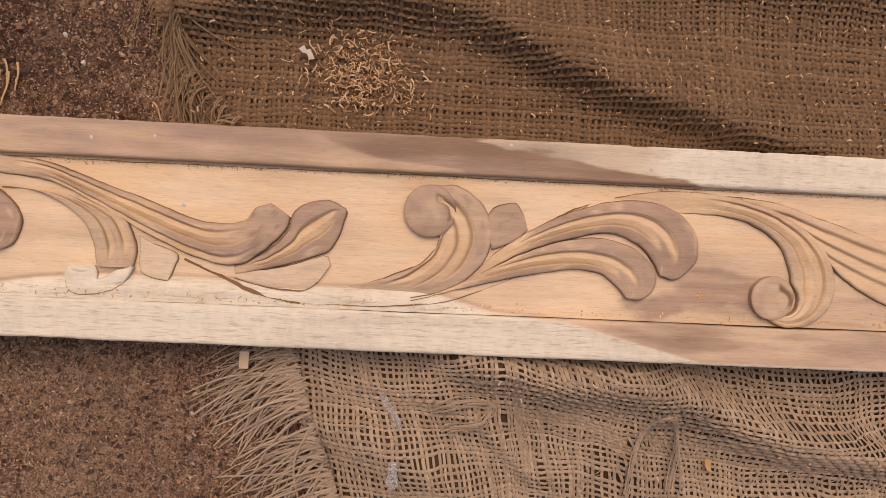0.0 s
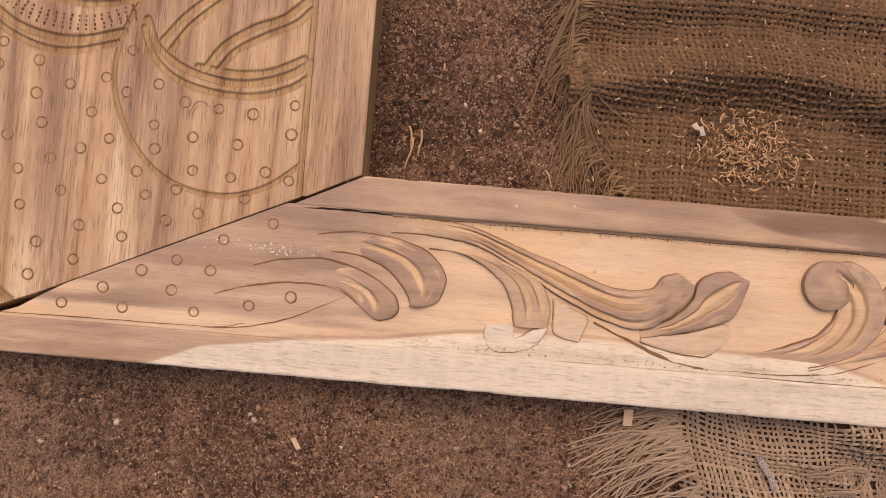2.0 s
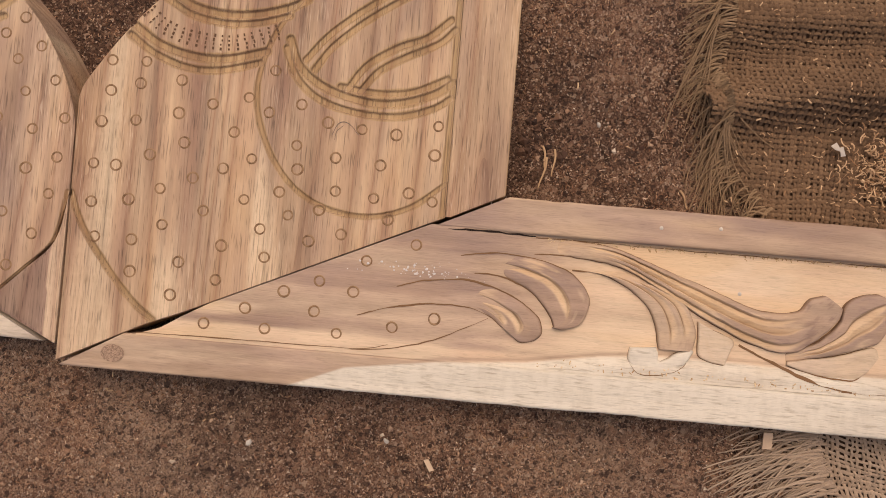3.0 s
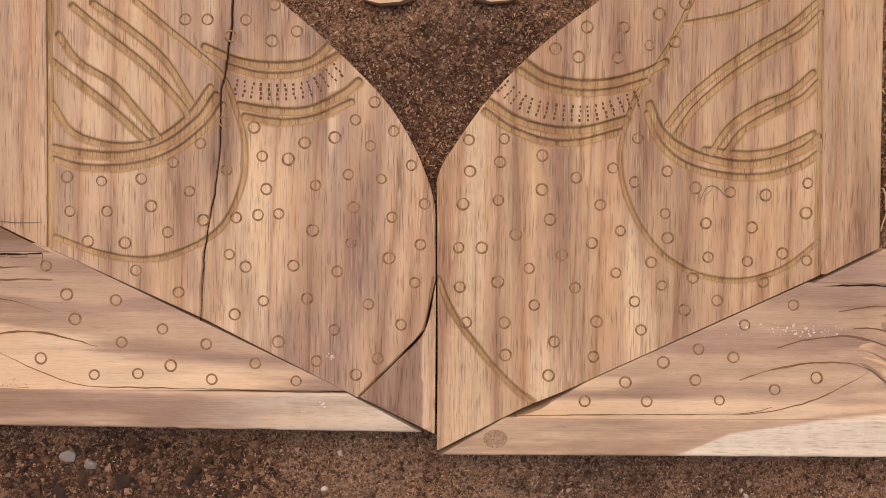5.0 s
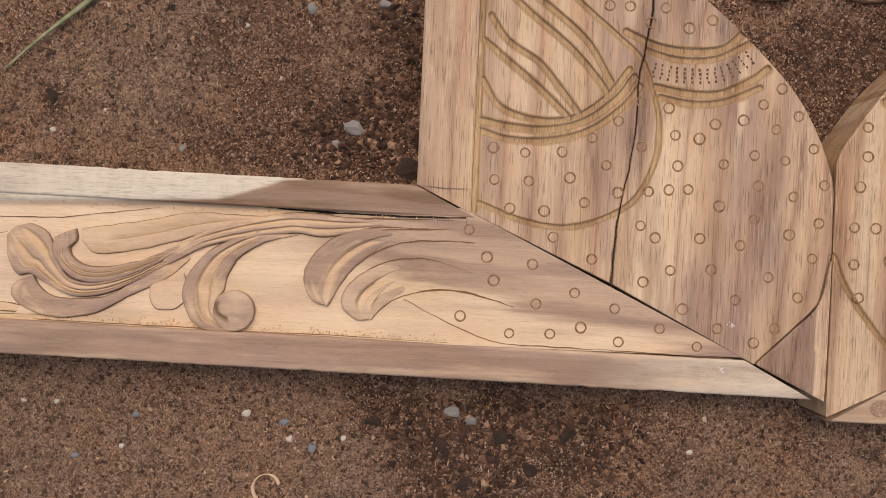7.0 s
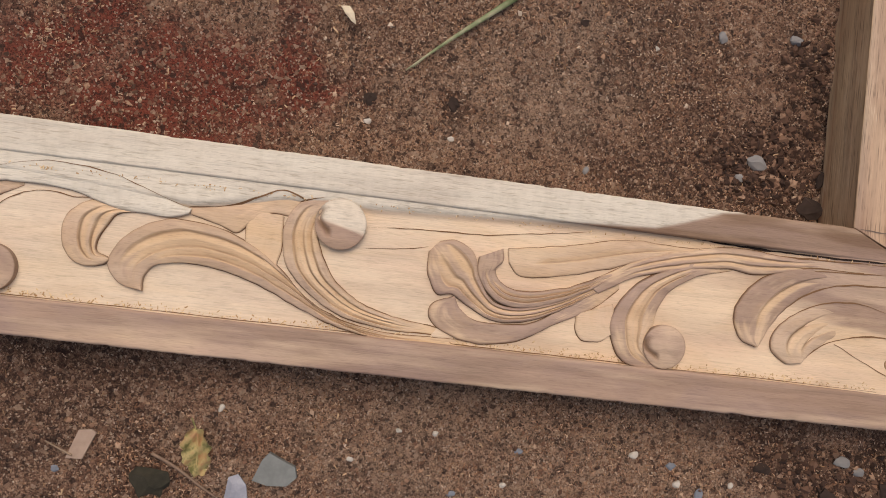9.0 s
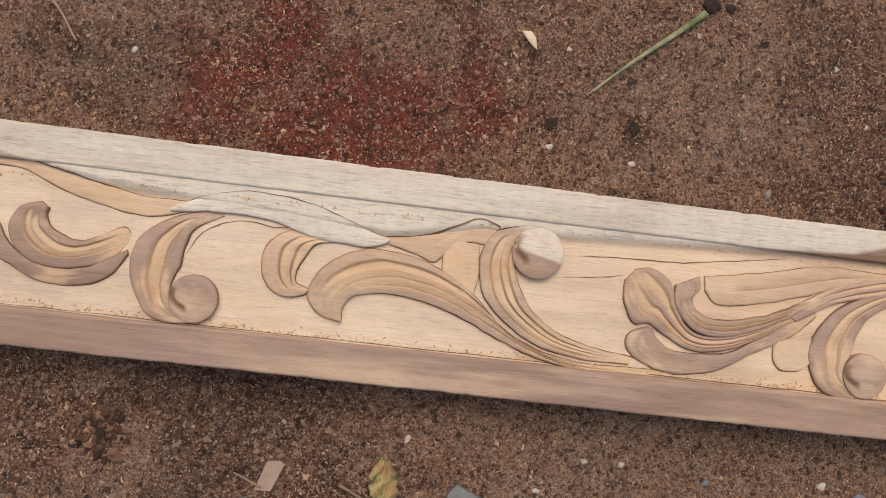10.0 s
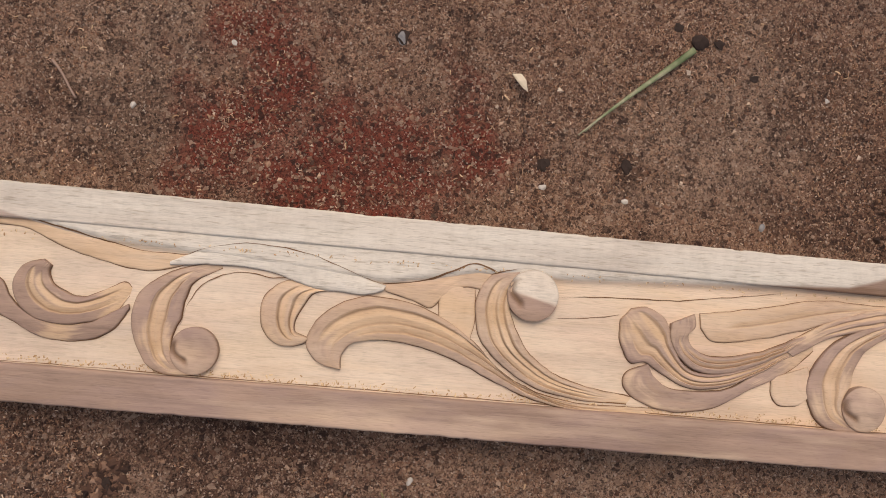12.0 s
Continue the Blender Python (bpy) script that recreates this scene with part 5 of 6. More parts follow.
def on_right_rail(r):
    x = r.uniform(0.36, 1.05)
    y = 0.1225 - abs(r.normal(0, 0.0012)) if r.rand() < 0.7 else 0.026 + abs(r.normal(0, 0.003))
    return x, y, float(right_field(np.array([x]), np.array([y]))[0])


def on_left_rail(r):
    x = r.uniform(-1.09, -0.30)
    y = 0.0535 - 0.0115 * (x + 1.103) / 1.03 + 0.0015 + abs(r.normal(0, 0.0022)) if r.rand() < 0.75 else 0.143 - abs(r.normal(0, 0.002))
    return x, y, float(left_field(np.array([x]), np.array([y]))[0])


CRUMB = Nodes("golden_crumbs", 0.8)
CRUMB = CRUMB.done(CRUMB.mix(CRUMB.t.nodes.new("ShaderNodeNewGeometry").outputs["Random Per Island"], (0.34, 0.19, 0.08), (0.74, 0.55, 0.32)))
flakes("sawdust_crumbs", "golden sawdust crumbs along the carved rail", 800, on_right_rail, (0.0006, 0.0028), 0.6, CRUMB, 8, 0.0002)
flakes("sawdust_crumbs", "golden sawdust crumbs along the carved rail", 900, on_left_rail, (0.0006, 0.0028), 0.6, CRUMB, 9, 0.0002)


def grains(name, label, category, count, where, least, shape, most, mat, seed):
    """Tiny broken grains as one mesh."""
    rng = np.random.RandomState(seed)
    octa = np.array([(1, 0, 0), (0, 1, 0), (-1, 0, 0), (0, -1, 0), (0, 0, 0.8), (0, 0, -0.5)], float)
    tri = np.array([(0, 1, 4), (1, 2, 4), (2, 3, 4), (3, 0, 4), (1, 0, 5), (2, 1, 5), (3, 2, 5), (0, 3, 5)])
    V, F = [], []
    for i in range(count):
        x, y = where(rng)
        s = min(most, least * rng.pareto(shape) + least)
        a = rng.uniform(0, 6.28)
        rot = np.array([[math.cos(a), -math.sin(a), 0], [math.sin(a), math.cos(a), 0], [0, 0, 1]])
        V.append(((octa * rng.uniform(0.5, 1.25, (6, 1)) + rng.uniform(-0.35, 0.35, (6, 3))) * s) @ rot.T + (x, y, s * 0.15))
        F.append(tri + i * 6)
    V = np.vstack(V)
    centre = V.reshape(-1, 6, 3).mean(1)
    V[:, 2] += np.repeat(ground_height(centre[:, 0], centre[:, 1]), 6)
    tagged(link(name, V, np.vstack(F), mat, smooth=False), label, category, kind="stuff")


def open_earth(r):
    while True:
        x, y = r.uniform(-1.45, 0.62), r.uniform(-0.20, 0.38)
        if clear_of_timber(x, y) and not (x > 0.47 and y > 0.1):
            return x, y


def loosened(r):
    while True:
        cx, cy, rad = DUG[r.randint(len(DUG))]
        x, y = cx / 1000 + r.normal(0, rad / 1400), cy / 1000 + r.normal(0, rad / 1400)
        if clear_of_timber(x, y):
            return x, y


CRUMBLY = Nodes("damp_crumbs", 0.95)
CRUMBLY = CRUMBLY.done(CRUMBLY.ramp(CRUMBLY.t.nodes.new("ShaderNodeNewGeometry").outputs["Random Per Island"], (0.0, (0.030, 0.017, 0.012)), (0.55, (0.095, 0.050, 0.032)), (0.9, (0.20, 0.112, 0.070)), (1.0, (0.36, 0.23, 0.15))))
grains("grit", "loose grit and sand grains on the red earth", "grit", 30000, open_earth, 0.0006, 2.4, 0.0024, GRAIN, 5)
grains("earth_crumbs", "dark crumbs of loosened damp earth", "earth", 7000, loosened, 0.0008, 2.0, 0.0042, CRUMBLY, 6)


def stone(name, label, category, x, y, size, mat, seed, flat=0.45, group="", rough=0.05):
    """A broken lump with facets."""
    rng = np.random.RandomState(seed)
    bm = bmesh.new()
    bmesh.ops.create_icosphere(bm, subdivisions=2, radius=1.0)
    cuts = [(rng.normal(size=3), rng.uniform(0.55, 0.85)) for _ in range(7)]
    for v in bm.verts:
        p = np.array(v.co)
        for n, d in cuts:
            n = n / np.linalg.norm(n)
            over = p @ n - d
            if over > 0:
                p = p - n * over
        v.co = Vector(p * np.array([size[0], size[1], size[0] * flat]) * (1 + rng.uniform(-rough, rough)))
    me = bpy.data.meshes.new(name)
    bm.to_mesh(me)
    bm.free()
    me.materials.append(mat)
    ob = new(name, me)
    ob.matrix_basis = pose(x, y, earth(x, y) + size[0] * flat * 0.35, rng.uniform(-8, 8), rng.uniform(-8, 8), rng.uniform(0, 360))
    return tagged(ob, label, category, group)


def chip(name, label, category, x, y, z, outline, thick, turn, mat, bow=0.0):
    """A thin flat piece with a ragged outline in mm, slightly bowed."""
    p = np.array(outline, float) / 1000
    n = len(p)
    c = p.mean(0)
    q = np.vstack([p, c + (p - c) * 0.5, c[None]])
    zt = bow / 1000 * (1 - (np.linalg.norm(q - c, axis=1) / np.linalg.norm(p - c, axis=1).max()) ** 2)
    top = np.column_stack([q, zt + thick / 1000])
    bot = np.column_stack([p, zt[:n]])
    vs = np.vstack([top, bot])
    k = len(top)
    fs = [[i, (i + 1) % n, n + (i + 1) % n, n + i] for i in range(n)] + [[n + i, n + (i + 1) % n, 2 * n] for i in range(n)] + [[k + i, k + (i + 1) % n, (i + 1) % n, i] for i in range(n)] + [[k + i for i in range(n - 1, -1, -1)]]
    ob = link(name, vs, fs, mat, None, smooth=False)
    ob.matrix_basis = pose(x, y, z, 2, -3, turn)
    return tagged(ob, label, category)


GREY = plain("grey_stone", (0.16, 0.15, 0.14), (0.30, 0.28, 0.26), 0.85)
SLATE = plain("green_slate", (0.12, 0.125, 0.115), (0.25, 0.255, 0.235), 0.8, 160)
DARKROCK = plain("dark_clod", (0.012, 0.008, 0.006), (0.065, 0.040, 0.029), 0.95)
WHITE = plain("white_pebble", (0.40, 0.34, 0.27), (0.64, 0.58, 0.50), 0.8)
BLUE = plain("bluish_pebble", (0.13, 0.14, 0.16), (0.24, 0.25, 0.27), 0.8)
WEATHERED = plain("weathered_chip", (0.28, 0.19, 0.135), (0.44, 0.32, 0.24), 0.8, 200)
BARE = plain("bare_offcut", (0.50, 0.34, 0.22), (0.66, 0.48, 0.33), 0.7, 120)

for i, (x, y, a) in enumerate([(-0.386, 0.218, 10), (-0.400, 0.203, 5), (-0.426, 0.316, 6), (-0.530, 0.193, 4), (-0.823, 0.316, 6), (-0.363, 0.322, 7), (-0.293, -0.019, 8), (-0.276, -0.026, 6)]):
    stone("stone", "small rough grey stone half sunk in the earth", "stone", x, y, (a / 1000, a * 0.7 / 1000), GREY, 30 + i, group="stones on the earth")
for i, (x, y, a) in enumerate([(-0.467, -0.028, 4.5), (-0.655, -0.025, 3), (-0.384, -0.046, 3), (-0.429, -0.048, 4), (-0.627, -0.025, 3), (-0.706, 0.21, 3.5), (-0.640, 0.205, 3), (-1.02, 0.245, 3), (-0.79, -0.02, 3.5), (-0.69, -0.05, 3), (-0.57, -0.06, 3), (0.14, -0.06, 3), (-0.09, -0.045, 3.2), (0.25, -0.05, 2.8), (-0.95, 0.30, 3), (-0.48, 0.30, 2.8), (0.40, 0.22, 2.5)]):
    stone("pebble", "small whitish pebble lying on the earth", "pebble", x, y, (a / 1000, a * 0.8 / 1000), WHITE, 60 + i, 0.6, "pebbles on the earth")
for i, (x, y, a) in enumerate([(-0.435, -0.035, 5), (-0.41, -0.055, 5), (-0.905, -0.075, 4), (-0.56, -0.033, 4), (-1.13, 0.222, 4), (-0.61, -0.07, 4)]):
    stone("pebble", "bluish grey pebble pressed into the earth", "pebble", x, y, (a / 1000, a * 0.7 / 1000), BLUE, 90 + i, 0.4, "pebbles on the earth")
for i, (x, y, a) in enumerate([(-0.640, 0.232, 7), (-0.706, 0.228, 6), (-1.140, -0.049, 9), (-1.013, -0.037, 8), (-0.340, 0.185, 12), (-0.300, -0.05, 9), (-0.250, -0.04, 9), (-0.28, -0.08, 8), (-0.36, -0.03, 7), (-0.33, 0.21, 9), (-0.823, 0.317, 7), (-0.606, 0.346, 5), (-0.572, 0.336, 5), (-0.543, 0.311, 4), (-0.195, -0.035, 8), (-0.225, -0.065, 7)]):
    stone("earth_clod", "dark crumbly clod of damp earth", "clod", x, y, (a / 1000, a * 0.75 / 1000), DARKROCK, 120 + i, 0.3, "clods on the earth", 0.28)

stone("earth_clod", "blackish green mossy lump sunk in the earth", "clod", -0.835, -0.080, (0.017, 0.012), plain("mossy_lump", (0.010, 0.011, 0.007), (0.060, 0.050, 0.032), 0.95, 160), 137, 0.3, "clods on the earth", 0.28)
FILM = plain("plastic_film", (0.70, 0.66, 0.64), (0.86, 0.84, 0.83), 0.16)
FILM.node_tree.nodes["Principled BSDF"].inputs["Transmission Weight"].default_value = 0.82
FILM.node_tree.nodes["Principled BSDF"].inputs["IOR"].default_value = 1.25
chip("slate_chip", "flat greenish grey slate chip on the earth", "stone chip", -0.745, -0.063, earth(-0.745, -0.063) + 0.001, [(-16, -8), (-4, -11), (10, -10), (17, -3), (15, 5), (3, 10), (-5, 14), (-10, 8)], 4, 0, SLATE)
chip("wood_chip", "thin greyish tan wood chip on the earth", "wood chip", -0.888, -0.055, earth(-0.888, -0.055) + 0.001, [(-9, -12), (3, -11), (10, 10), (6, 12), (-3, 10)], 1.5, -4, WEATHERED)
chip("wood_chip", "small square wood chip beside the frayed sacking", "wood chip", 0.549, -0.020, 0.012, [(-3, -7), (4, -6), (3, 7), (-4, 6)], 1.5, -6, BARE)
chip("wood_chip", "orange wood chip lying on the grey sacking", "wood chip", 0.905, -0.086, low_height(0.905, -0.086) + 0.002, [(-2, 4), (3, 3), (2, -2), (4, -6), (0, -5), (-2, -1)], 1.0, 0, plain("orange_chip", (0.40, 0.22, 0.085), (0.54, 0.34, 0.16)))
chip("wood_chip", "pale thin wood chip on the earth", "wood chip", 0.285, -0.066, earth(0.285, -0.066) + 0.001, [(-2, 5), (2, 5), (4, -5), (0, -5)], 1.2, 20, BARE)
chip("plastic_scrap", "crumpled pale lilac plastic scrap on the earth", "plastic scrap", -0.772, -0.080, earth(-0.772, -0.08) + 0.002, [(-9, -9), (2, -12), (9, -6), (7, 5), (0, 12), (-7, 9)], 0.8, 0, plain("lilac_plastic", (0.20, 0.20, 0.23), (0.38, 0.38, 0.41), 0.45, 200), 3)
chip("plastic_scrap", "clear torn plastic scrap caught in the sacking", "plastic scrap", 0.660, -0.055, low_height(0.66, -0.055) + 0.002, [(-9, 15), (-5, 16), (2, 5), (9, -6), (10, -14), (5, -12), (1, -2), (-6, 7)], 0.4, 0, FILM, 2)
chip("plastic_scrap", "small whitish plastic scrap caught in the sacking", "plastic scrap", 0.664, -0.099, low_height(0.664, -0.099) + 0.002, [(-3, 9), (3, 10), (4, -1), (5, -8), (0, -12), (-5, -7), (-3, 1)], 0.4, 0, FILM, 2)
chip("paper_scrap", "tiny white paper scrap by the shavings", "paper scrap", 0.586, 0.213, up_height(0.586, 0.213) + 0.003, [(-6, 2), (-2, 5), (0, 1), (3, 2), (6, -5), (2, -6), (1, -2), (-3, -1)], 0.5, 0, WHITE, 2)
chip("seed_husk", "split cream seed husk on the earth", "seed husk", -0.730, 0.291, earth(-0.73, 0.291) + 0.003, [(-6, 5), (1, 5), (5, 0), (7, -8), (3, -6), (-2, -1)], 1.5, 0, plain("cream_husk", (0.55, 0.42, 0.26), (0.78, 0.68, 0.50), 0.5), 3)
chip("offcut", "pale wood offcut lying between the panels", "offcut", -0.039, 0.356, earth(0, 0.35) + 0.001, [(-20, -12), (-8, -15), (8, -14), (19, -10), (20, 14), (-19, 13)], 9, 0, BARE)
chip("offcut", "pale wood offcut lying between the panels", "offcut", 0.045, 0.357, earth(0, 0.35) + 0.001, [(-16, -11), (-4, -14), (10, -13), (17, -9), (16, 14), (-15, 12)], 9, 0, BARE)


def leaf():
    """A withered leaf: curled blade with a midrib and stalk."""
    thing = empty("dry_leaf", "curled yellow-green withered leaf on the earth", "leaf")
    m = Nodes("withered_leaf", 0.6)
    n = m.noise(m.place(), 130.0, 4, 0.6)
    mat = m.done(m.ramp(n, (0.35, (0.15, 0.14, 0.045)), (0.5, (0.38, 0.30, 0.125)), (0.65, (0.36, 0.20, 0.09))), n, 0.001, 0.7)
    u, v = np.meshgrid(np.linspace(0, 1, 16), np.linspace(-1, 1, 11), indexing="ij")
    w = 0.0105 * np.sin(math.pi * np.clip(u * 0.88 + 0.06, 0, 1)) ** 0.5 * (1 + 0.11 * np.abs(v) * (np.sin(u * 31 + v) + 0.8 * np.sin(u * 17 + 2 * v)))
    x, y = v * w, 0.017 - 0.036 * u
    z = 0.004 + 0.006 * np.abs(v) ** 2 * np.sin(3 * u + 1) + 0.0026 * np.sin(17 * u + 4 * v) - 0.001 * np.exp(-(v / 0.12) ** 2)
    link("blade", np.column_stack([x.ravel(), y.ravel(), z.ravel()]), grid_faces(16, 11), mat, thing)
    s = np.linspace(0, 1, 10)
    link("stalk", strip(np.column_stack([0.001 * np.sin(4 * s) - 0.003 * np.maximum(0, 0.35 - s) * 3, 0.025 - 0.038 * s, 0.0045 + 0 * s]), 0.0012, 0.6), np.vstack([[(3 * i, 3 * i + 3, 3 * i + 4, 3 * i + 1), (3 * i + 1, 3 * i + 4, 3 * i + 5, 3 * i + 2)] for i in range(9)]), mat, thing)
    thing.matrix_basis = pose(-0.804, -0.053, earth(-0.804, -0.053), 0, 0, 8)


leaf()


def rod(name, label, category, a, b, r0, r1, mat, wob=0.0, lobes=7):
    """A stick, stalk or blade lying on the earth from a to b."""
    n = 16
    a, b = np.array(a), np.array(b)
    u = np.linspace(0, 1, n)
    d = (b - a) / np.linalg.norm(b - a)
    side = np.array([-d[1], d[0]])
    c = a + (b - a) * u[:, None] + side * (wob * np.sin(u * 5))[:, None]
    r = r0 + (r1 - r0) * u
    th = np.linspace(0, 2 * math.pi, lobes, endpoint=False)
    z0 = max(earth(*a), earth(*b)) + 0.001
    P = []
    for i in range(n):
        for t in th:
            P.append((*(c[i] + side * math.cos(t) * r[i]), z0 + r[i] * (0.6 + 0.6 * math.sin(t))))
    f = [[i * lobes + k, i * lobes + (k + 1) % lobes, (i + 1) * lobes + (k + 1) % lobes, (i + 1) * lobes + k] for i in range(n - 1) for k in range(lobes)]
    f += [list(range(lobes - 1, -1, -1)), [(n - 1) * lobes + k for k in range(lobes)]]
    return tagged(link(name, P, f, mat), label, category)


STALK = Nodes("green_stalk", 0.6)
STALK = STALK.done(STALK.ramp(STALK.noise(STALK.place((1, 1, 1), (0, 0, radians(-41))), 60.0, 4), (0.35, (0.10, 0.13, 0.05)), (0.55, (0.22, 0.24, 0.12)), (0.7, (0.42, 0.36, 0.24))))
rod("grass_stalk", "split green-grey grass stalk on the earth", "grass stalk", (-0.681, 0.253), (-0.594, 0.329), 0.0006, 0.0030, STALK, 0.0006)
rod("grass_stalk", "thin dry grass stalk beside the green one", "grass stalk", (-0.676, 0.256), (-0.60, 0.326), 0.0004, 0.0012, STALK, 0.001)
stone("earth_clod", "dark crumbly clod at the end of the stalk", "clod", -0.590, 0.336, (0.009, 0.007), DARKROCK, 7, 0.4, "clods on the earth", 0.28)
rod("twig", "thin pale brown twig on the earth", "twig", (-1.083, 0.274), (-1.062, 0.247), 0.0012, 0.0009, plain("twig_bark", (0.22, 0.13, 0.09), (0.38, 0.26, 0.19)), 0.0008)
rod("twig", "thin brown twig beside the withered leaf", "twig", (-0.837, -0.058), (-0.786, -0.086), 0.0014, 0.0009, plain("brown_bark", (0.14, 0.09, 0.06), (0.28, 0.18, 0.12)), 0.001)
rod("twig", "tiny twig touching the wood chip", "twig", (-0.913, -0.055), (-0.893, -0.064), 0.0007, 0.0009, plain("tan_bark", (0.2, 0.13, 0.08), (0.34, 0.24, 0.16)))
for i, (x, y) in enumerate([(0.360, 0.190), (0.366, 0.197), (0.356, 0.199), (0.469, 0.172)]):
    rod("straw", "short dry straw bit on the earth", "straw", (x, y), (x + 0.004 * (i - 1), y - 0.026 + 0.004 * i), 0.0011, 0.0006, SHAVING, 0.001)


def curl_shaving():
    n = 20
    t = np.linspace(0.3, 4.3, n)
    r = 0.009 + 0.0012 * t
    c = np.column_stack([-0.447 + r * np.cos(t), -0.090 + r * np.sin(t)])
    z = earth(-0.447, -0.09)
    vs = []
    for p in c:
        vs += [(p[0], p[1], z), (p[0], p[1], z + 0.004), (p[0] + 0.0012, p[1], z + 0.0045), (p[0] + 0.0025, p[1] + 0.0005, z + 0.002)]
    tagged(link("wood_curl", vs, grid_faces(n, 4), BARE), "curled pinkish wood shaving on the earth", "shaving")


curl_shaving()


# ---- marks on the timber ----
NAIL = plain("dull_nail", (0.44, 0.37, 0.30), (0.66, 0.59, 0.51), 0.85)


def nail(parent, x, y, z):
    stud = link("nail_head", *stud_mesh(), NAIL, parent, "small pale nail head")
    stud.matrix_basis = pose(x / 1000, y / 1000, z)


def stud_mesh():
    n = 10
    a = np.linspace(0, 2 * math.pi, n, endpoint=False)
    vs = [(0.0018 * math.cos(t), 0.0018 * math.sin(t), -0.0005) for t in a] + [(0.0013 * math.cos(t), 0.0013 * math.sin(t), 0.0004) for t in a] + [(0, 0, 0.0005)]
    return vs, [[i, (i + 1) % n, n + (i + 1) % n, n + i] for i in range(n)] + [[n + i, n + (i + 1) % n, 2 * n] for i in range(n)]


GLUE = Nodes("dried_glue", 0.5).done((0.55, 0.30, 0.12))
for x, y in ((488, 140), (444, 137), (739, 146), (841, 134)):
    nail(rail_right, x, y, TOP)
nail(rail_right, 508, 93, right_field(np.array([0.508]), np.array([0.093]))[0])

CHALK = plain("chalk_dust", (0.50, 0.45, 0.41), (0.70, 0.66, 0.62), 0.9)


def specks(parent, label, cx, cy, sx, sy, count, seed, mat=CHALK, name="white_splash"):
    """Dried white splashes on the wood as one mark."""
    rng = np.random.RandomState(seed)
    vs, fs = [], []
    for _ in range(count):
        x, y = cx / 1000 + rng.normal(0, sx / 1000), cy / 1000 + rng.normal(0, sy / 1000)
        r = 0.0003 + 0.0011 * rng.rand() ** 2.2
        z = float(surface_of(parent)(np.array([x]), np.array([y]))[0]) + 0.0006
        i = len(vs)
        m = 6
        vs += [(x + r * rng.uniform(0.5, 1.3) * math.cos(a), y + r * rng.uniform(0.5, 1.2) * math.sin(a), z) for a in np.linspace(0, 5.2, m)] + [(x, y, z + 0.0002)]
        fs += [[i + k, i + (k + 1) % m, i + m] for k in range(m)]
    tagged(link(name, vs, fs, mat, parent, label, smooth=False), kind="stuff")


specks(rail_right, "dried white splashes on the wood", 268, 90, 22, 3, 70, 1)
specks(rail_right, "dried orange glue drips", 885, 44, 3.0, 3.5, 22, 12, GLUE, "glue_drip")
specks(rail_right, "dried orange glue drips", 901, 24, 1.5, 1.0, 8, 13, GLUE, "glue_drip")
specks(rail_right, "faint chalk streak across the edge", 314, 11, 0.5, 6, 36, 2)
for x, y, s in ((-338, 37, 3), (-84, 34, 4), (-99, 29, 5)):
    specks(rail_left, "white fleck on the wood", x, y, 1.5, 1.2, 6, s)
specks(panel_left, "white fleck on the wood", -79, 69, 1.5, 1.5, 8, 9)


def knot(parent, x, y, r):
    n, rows = 20, 6
    a = np.linspace(0, 2 * math.pi, n, endpoint=False)
    vs, fs = [], []
    for k in range(rows):
        q = r * (k + 0.3) / rows
        vs += [(x + q * 1.35 * math.cos(t), y + q * math.sin(t), TOP + 0.0006 + 0.0003 * math.sin(k * 2.2 + 2 * t)) for t in a]
    for k in range(rows - 1):
        fs += [[k * n + i, (k + 1) * n + i, (k + 1) * n + (i + 1) % n, k * n + (i + 1) % n] for i in range(n)]
    m = Nodes("knot_wood", 0.7)
    t = m.noise(m.place((1, 1, 1)), 420.0, 5, 0.7, 1.5)
    link("knot", vs, fs, m.done(m.ramp(t, (0.35, (0.16, 0.10, 0.065)), (0.6, (0.42, 0.28, 0.19))), t, 0.0005, 0.5), parent, "dark cracked knot")


knot(rail_right, 0.043, 0.009, 0.0075)


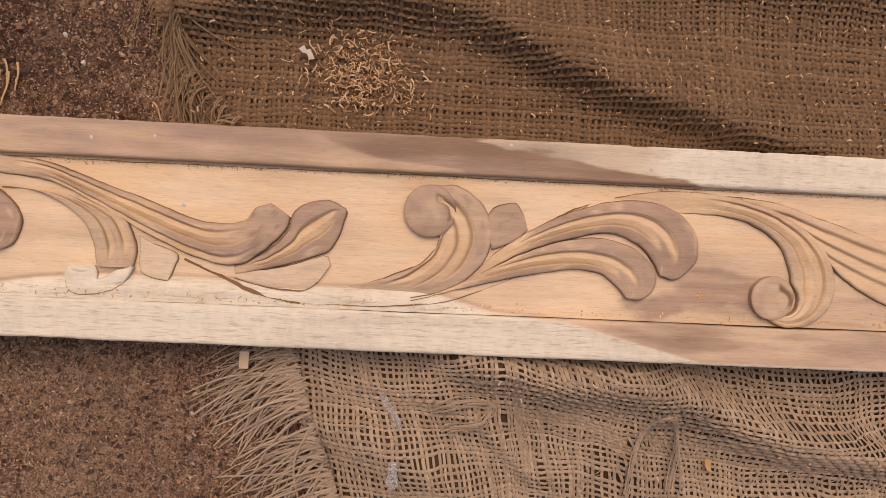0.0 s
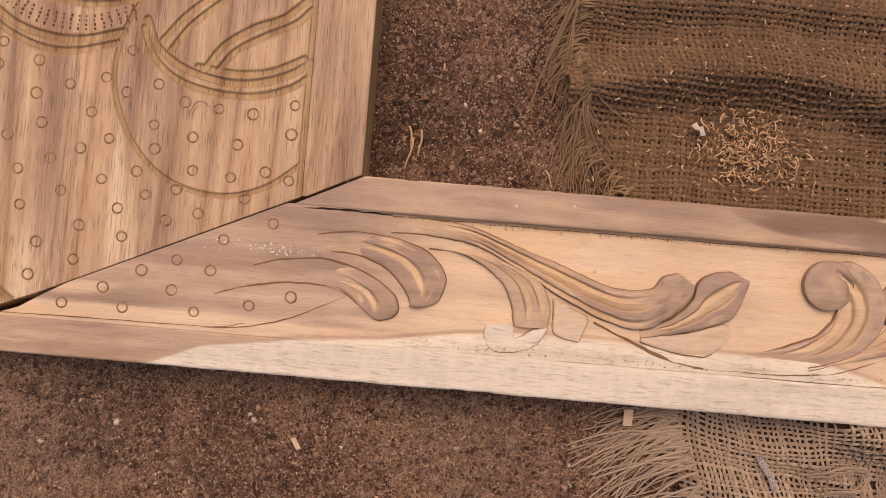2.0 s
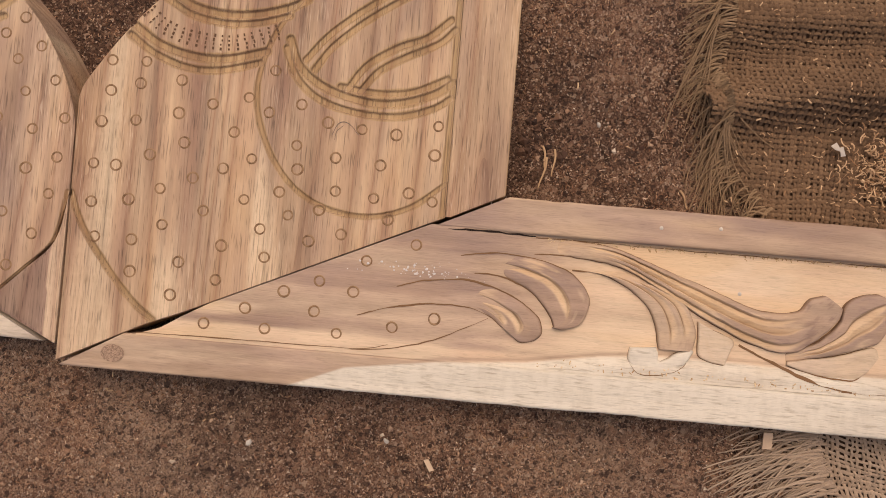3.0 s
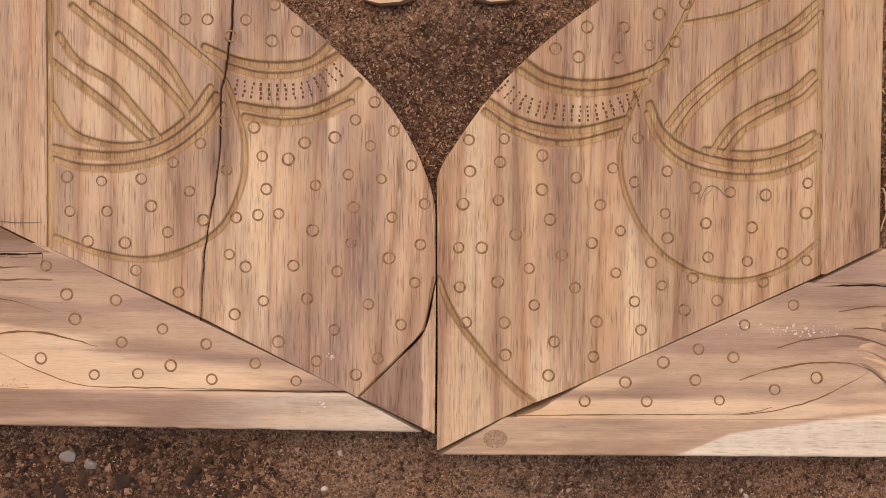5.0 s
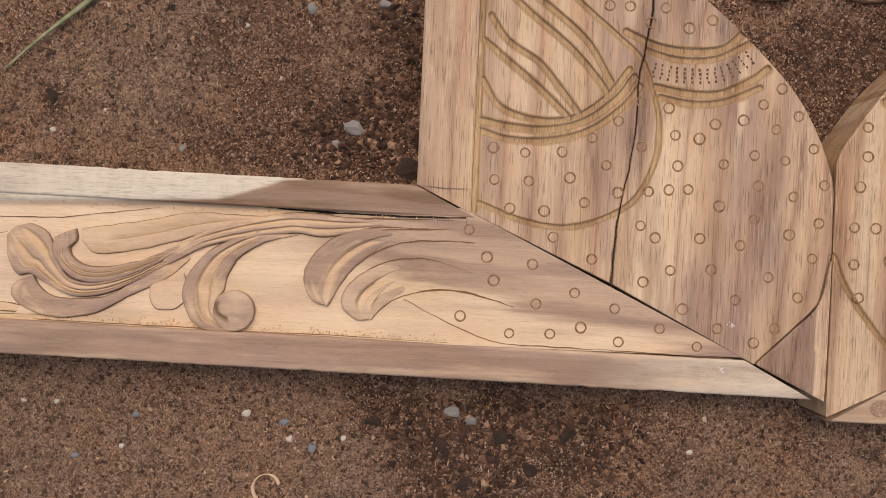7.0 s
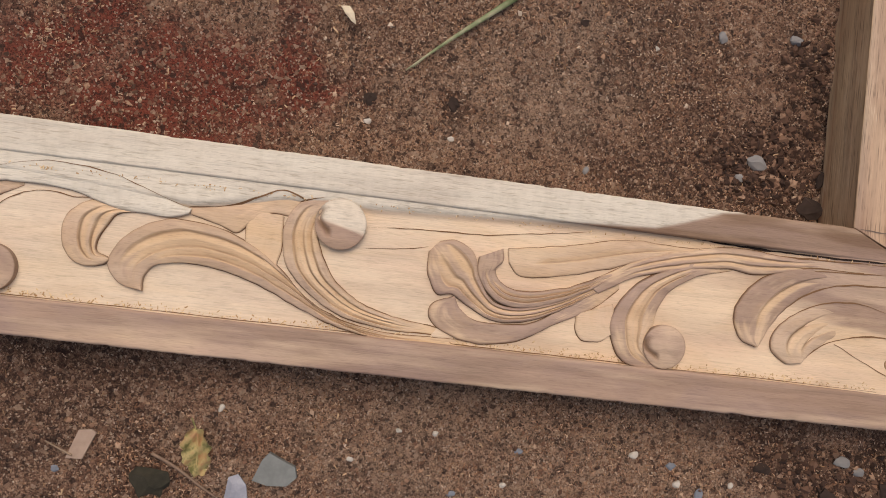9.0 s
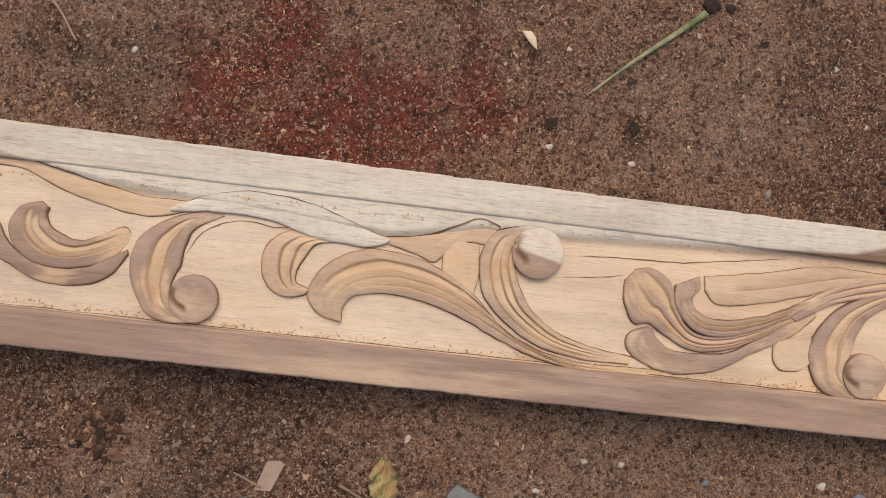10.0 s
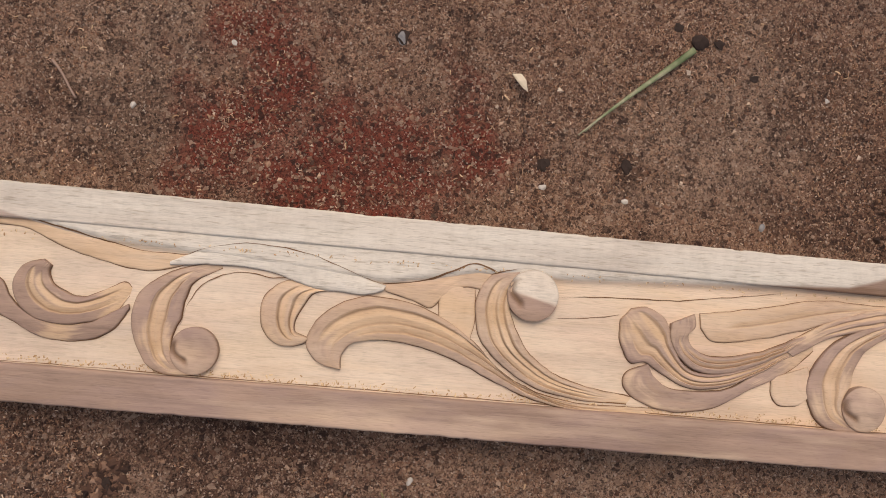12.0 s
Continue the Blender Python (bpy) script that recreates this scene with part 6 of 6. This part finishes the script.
# -- sawdust trodden into the earth --
def sawdust(count, seed):
    rng = np.random.RandomState(seed)
    x = rng.uniform(-1.36, 0.62, count)
    y = np.where(rng.rand(count) < 0.42, rng.uniform(-0.15, 0.03, count), rng.uniform(0.14, 0.37, count))
    thick = fbm(x, y, 13.0, 3, 4.0) + 0.5 * fbm(x, y, 45.0, 3, 6.0)
    damp = np.zeros(count)
    for cx, cy, r in ((-300, -50, 70), (-220, -45, 60), (-350, 215, 50), (0, 260, 60), (-900, 225, 95), (-780, 235, 70), (-940, -20, 60), (-240, 40, 60), (132, -31, 45), (340, 210, 70)):
        damp = np.maximum(damp, np.exp(-(((x - cx / 1000) ** 2 + (y - cy / 1000) ** 2) / (r / 1000) ** 2)))
    keep = rng.rand(count) < np.clip(0.55 + 1.3 * thick - 0.75 * damp, 0.03, 1)
    x, y = x[keep], y[keep]
    n = len(x)
    a, turn = rng.uniform(0, 2 * math.pi, n), rng.uniform(-1.2, 1.2, n)
    L, w = rng.uniform(0.0008, 0.0030, n) * 0.5, rng.uniform(0.0003, 0.00075, n) * 0.5
    rows = []
    for k in (-1, 0, 1):
        th = a + turn * k * 0.5
        px, py = x + k * L * np.cos(a + turn * k * 0.25), y + k * L * np.sin(a + turn * k * 0.25)
        for side in (-1, 1):
            qx, qy = px - side * w * np.sin(th), py + side * w * np.cos(th)
            rows.append(np.column_stack([qx, qy, ground_height(px, py) + 0.0005 + 0.0004 * (k == 0) + 0.0003 * side * rng.uniform(-1, 1, n)]))
    V = np.stack(rows, 1).reshape(-1, 3)
    b = np.arange(n)[:, None] * 6
    F = np.stack([b + np.array([[0, 2, 3, 1]]), b + np.array([[2, 4, 5, 3]])], 1).reshape(-1, 4)
    m = Nodes("trodden_sawdust", 0.9)
    isl = m.t.nodes.new("ShaderNodeNewGeometry").outputs["Random Per Island"]
    mat = m.done(m.ramp(isl, (0.0, (0.14, 0.058, 0.030)), (0.45, (0.34, 0.172, 0.094)), (0.85, (0.51, 0.305, 0.18)), (1.0, (0.72, 0.54, 0.38))))
    tagged(link("sawdust", V, F, mat, smooth=False), "fine brown and tan sawdust trodden into the earth", "sawdust", kind="stuff")


sawdust(120000, 8)
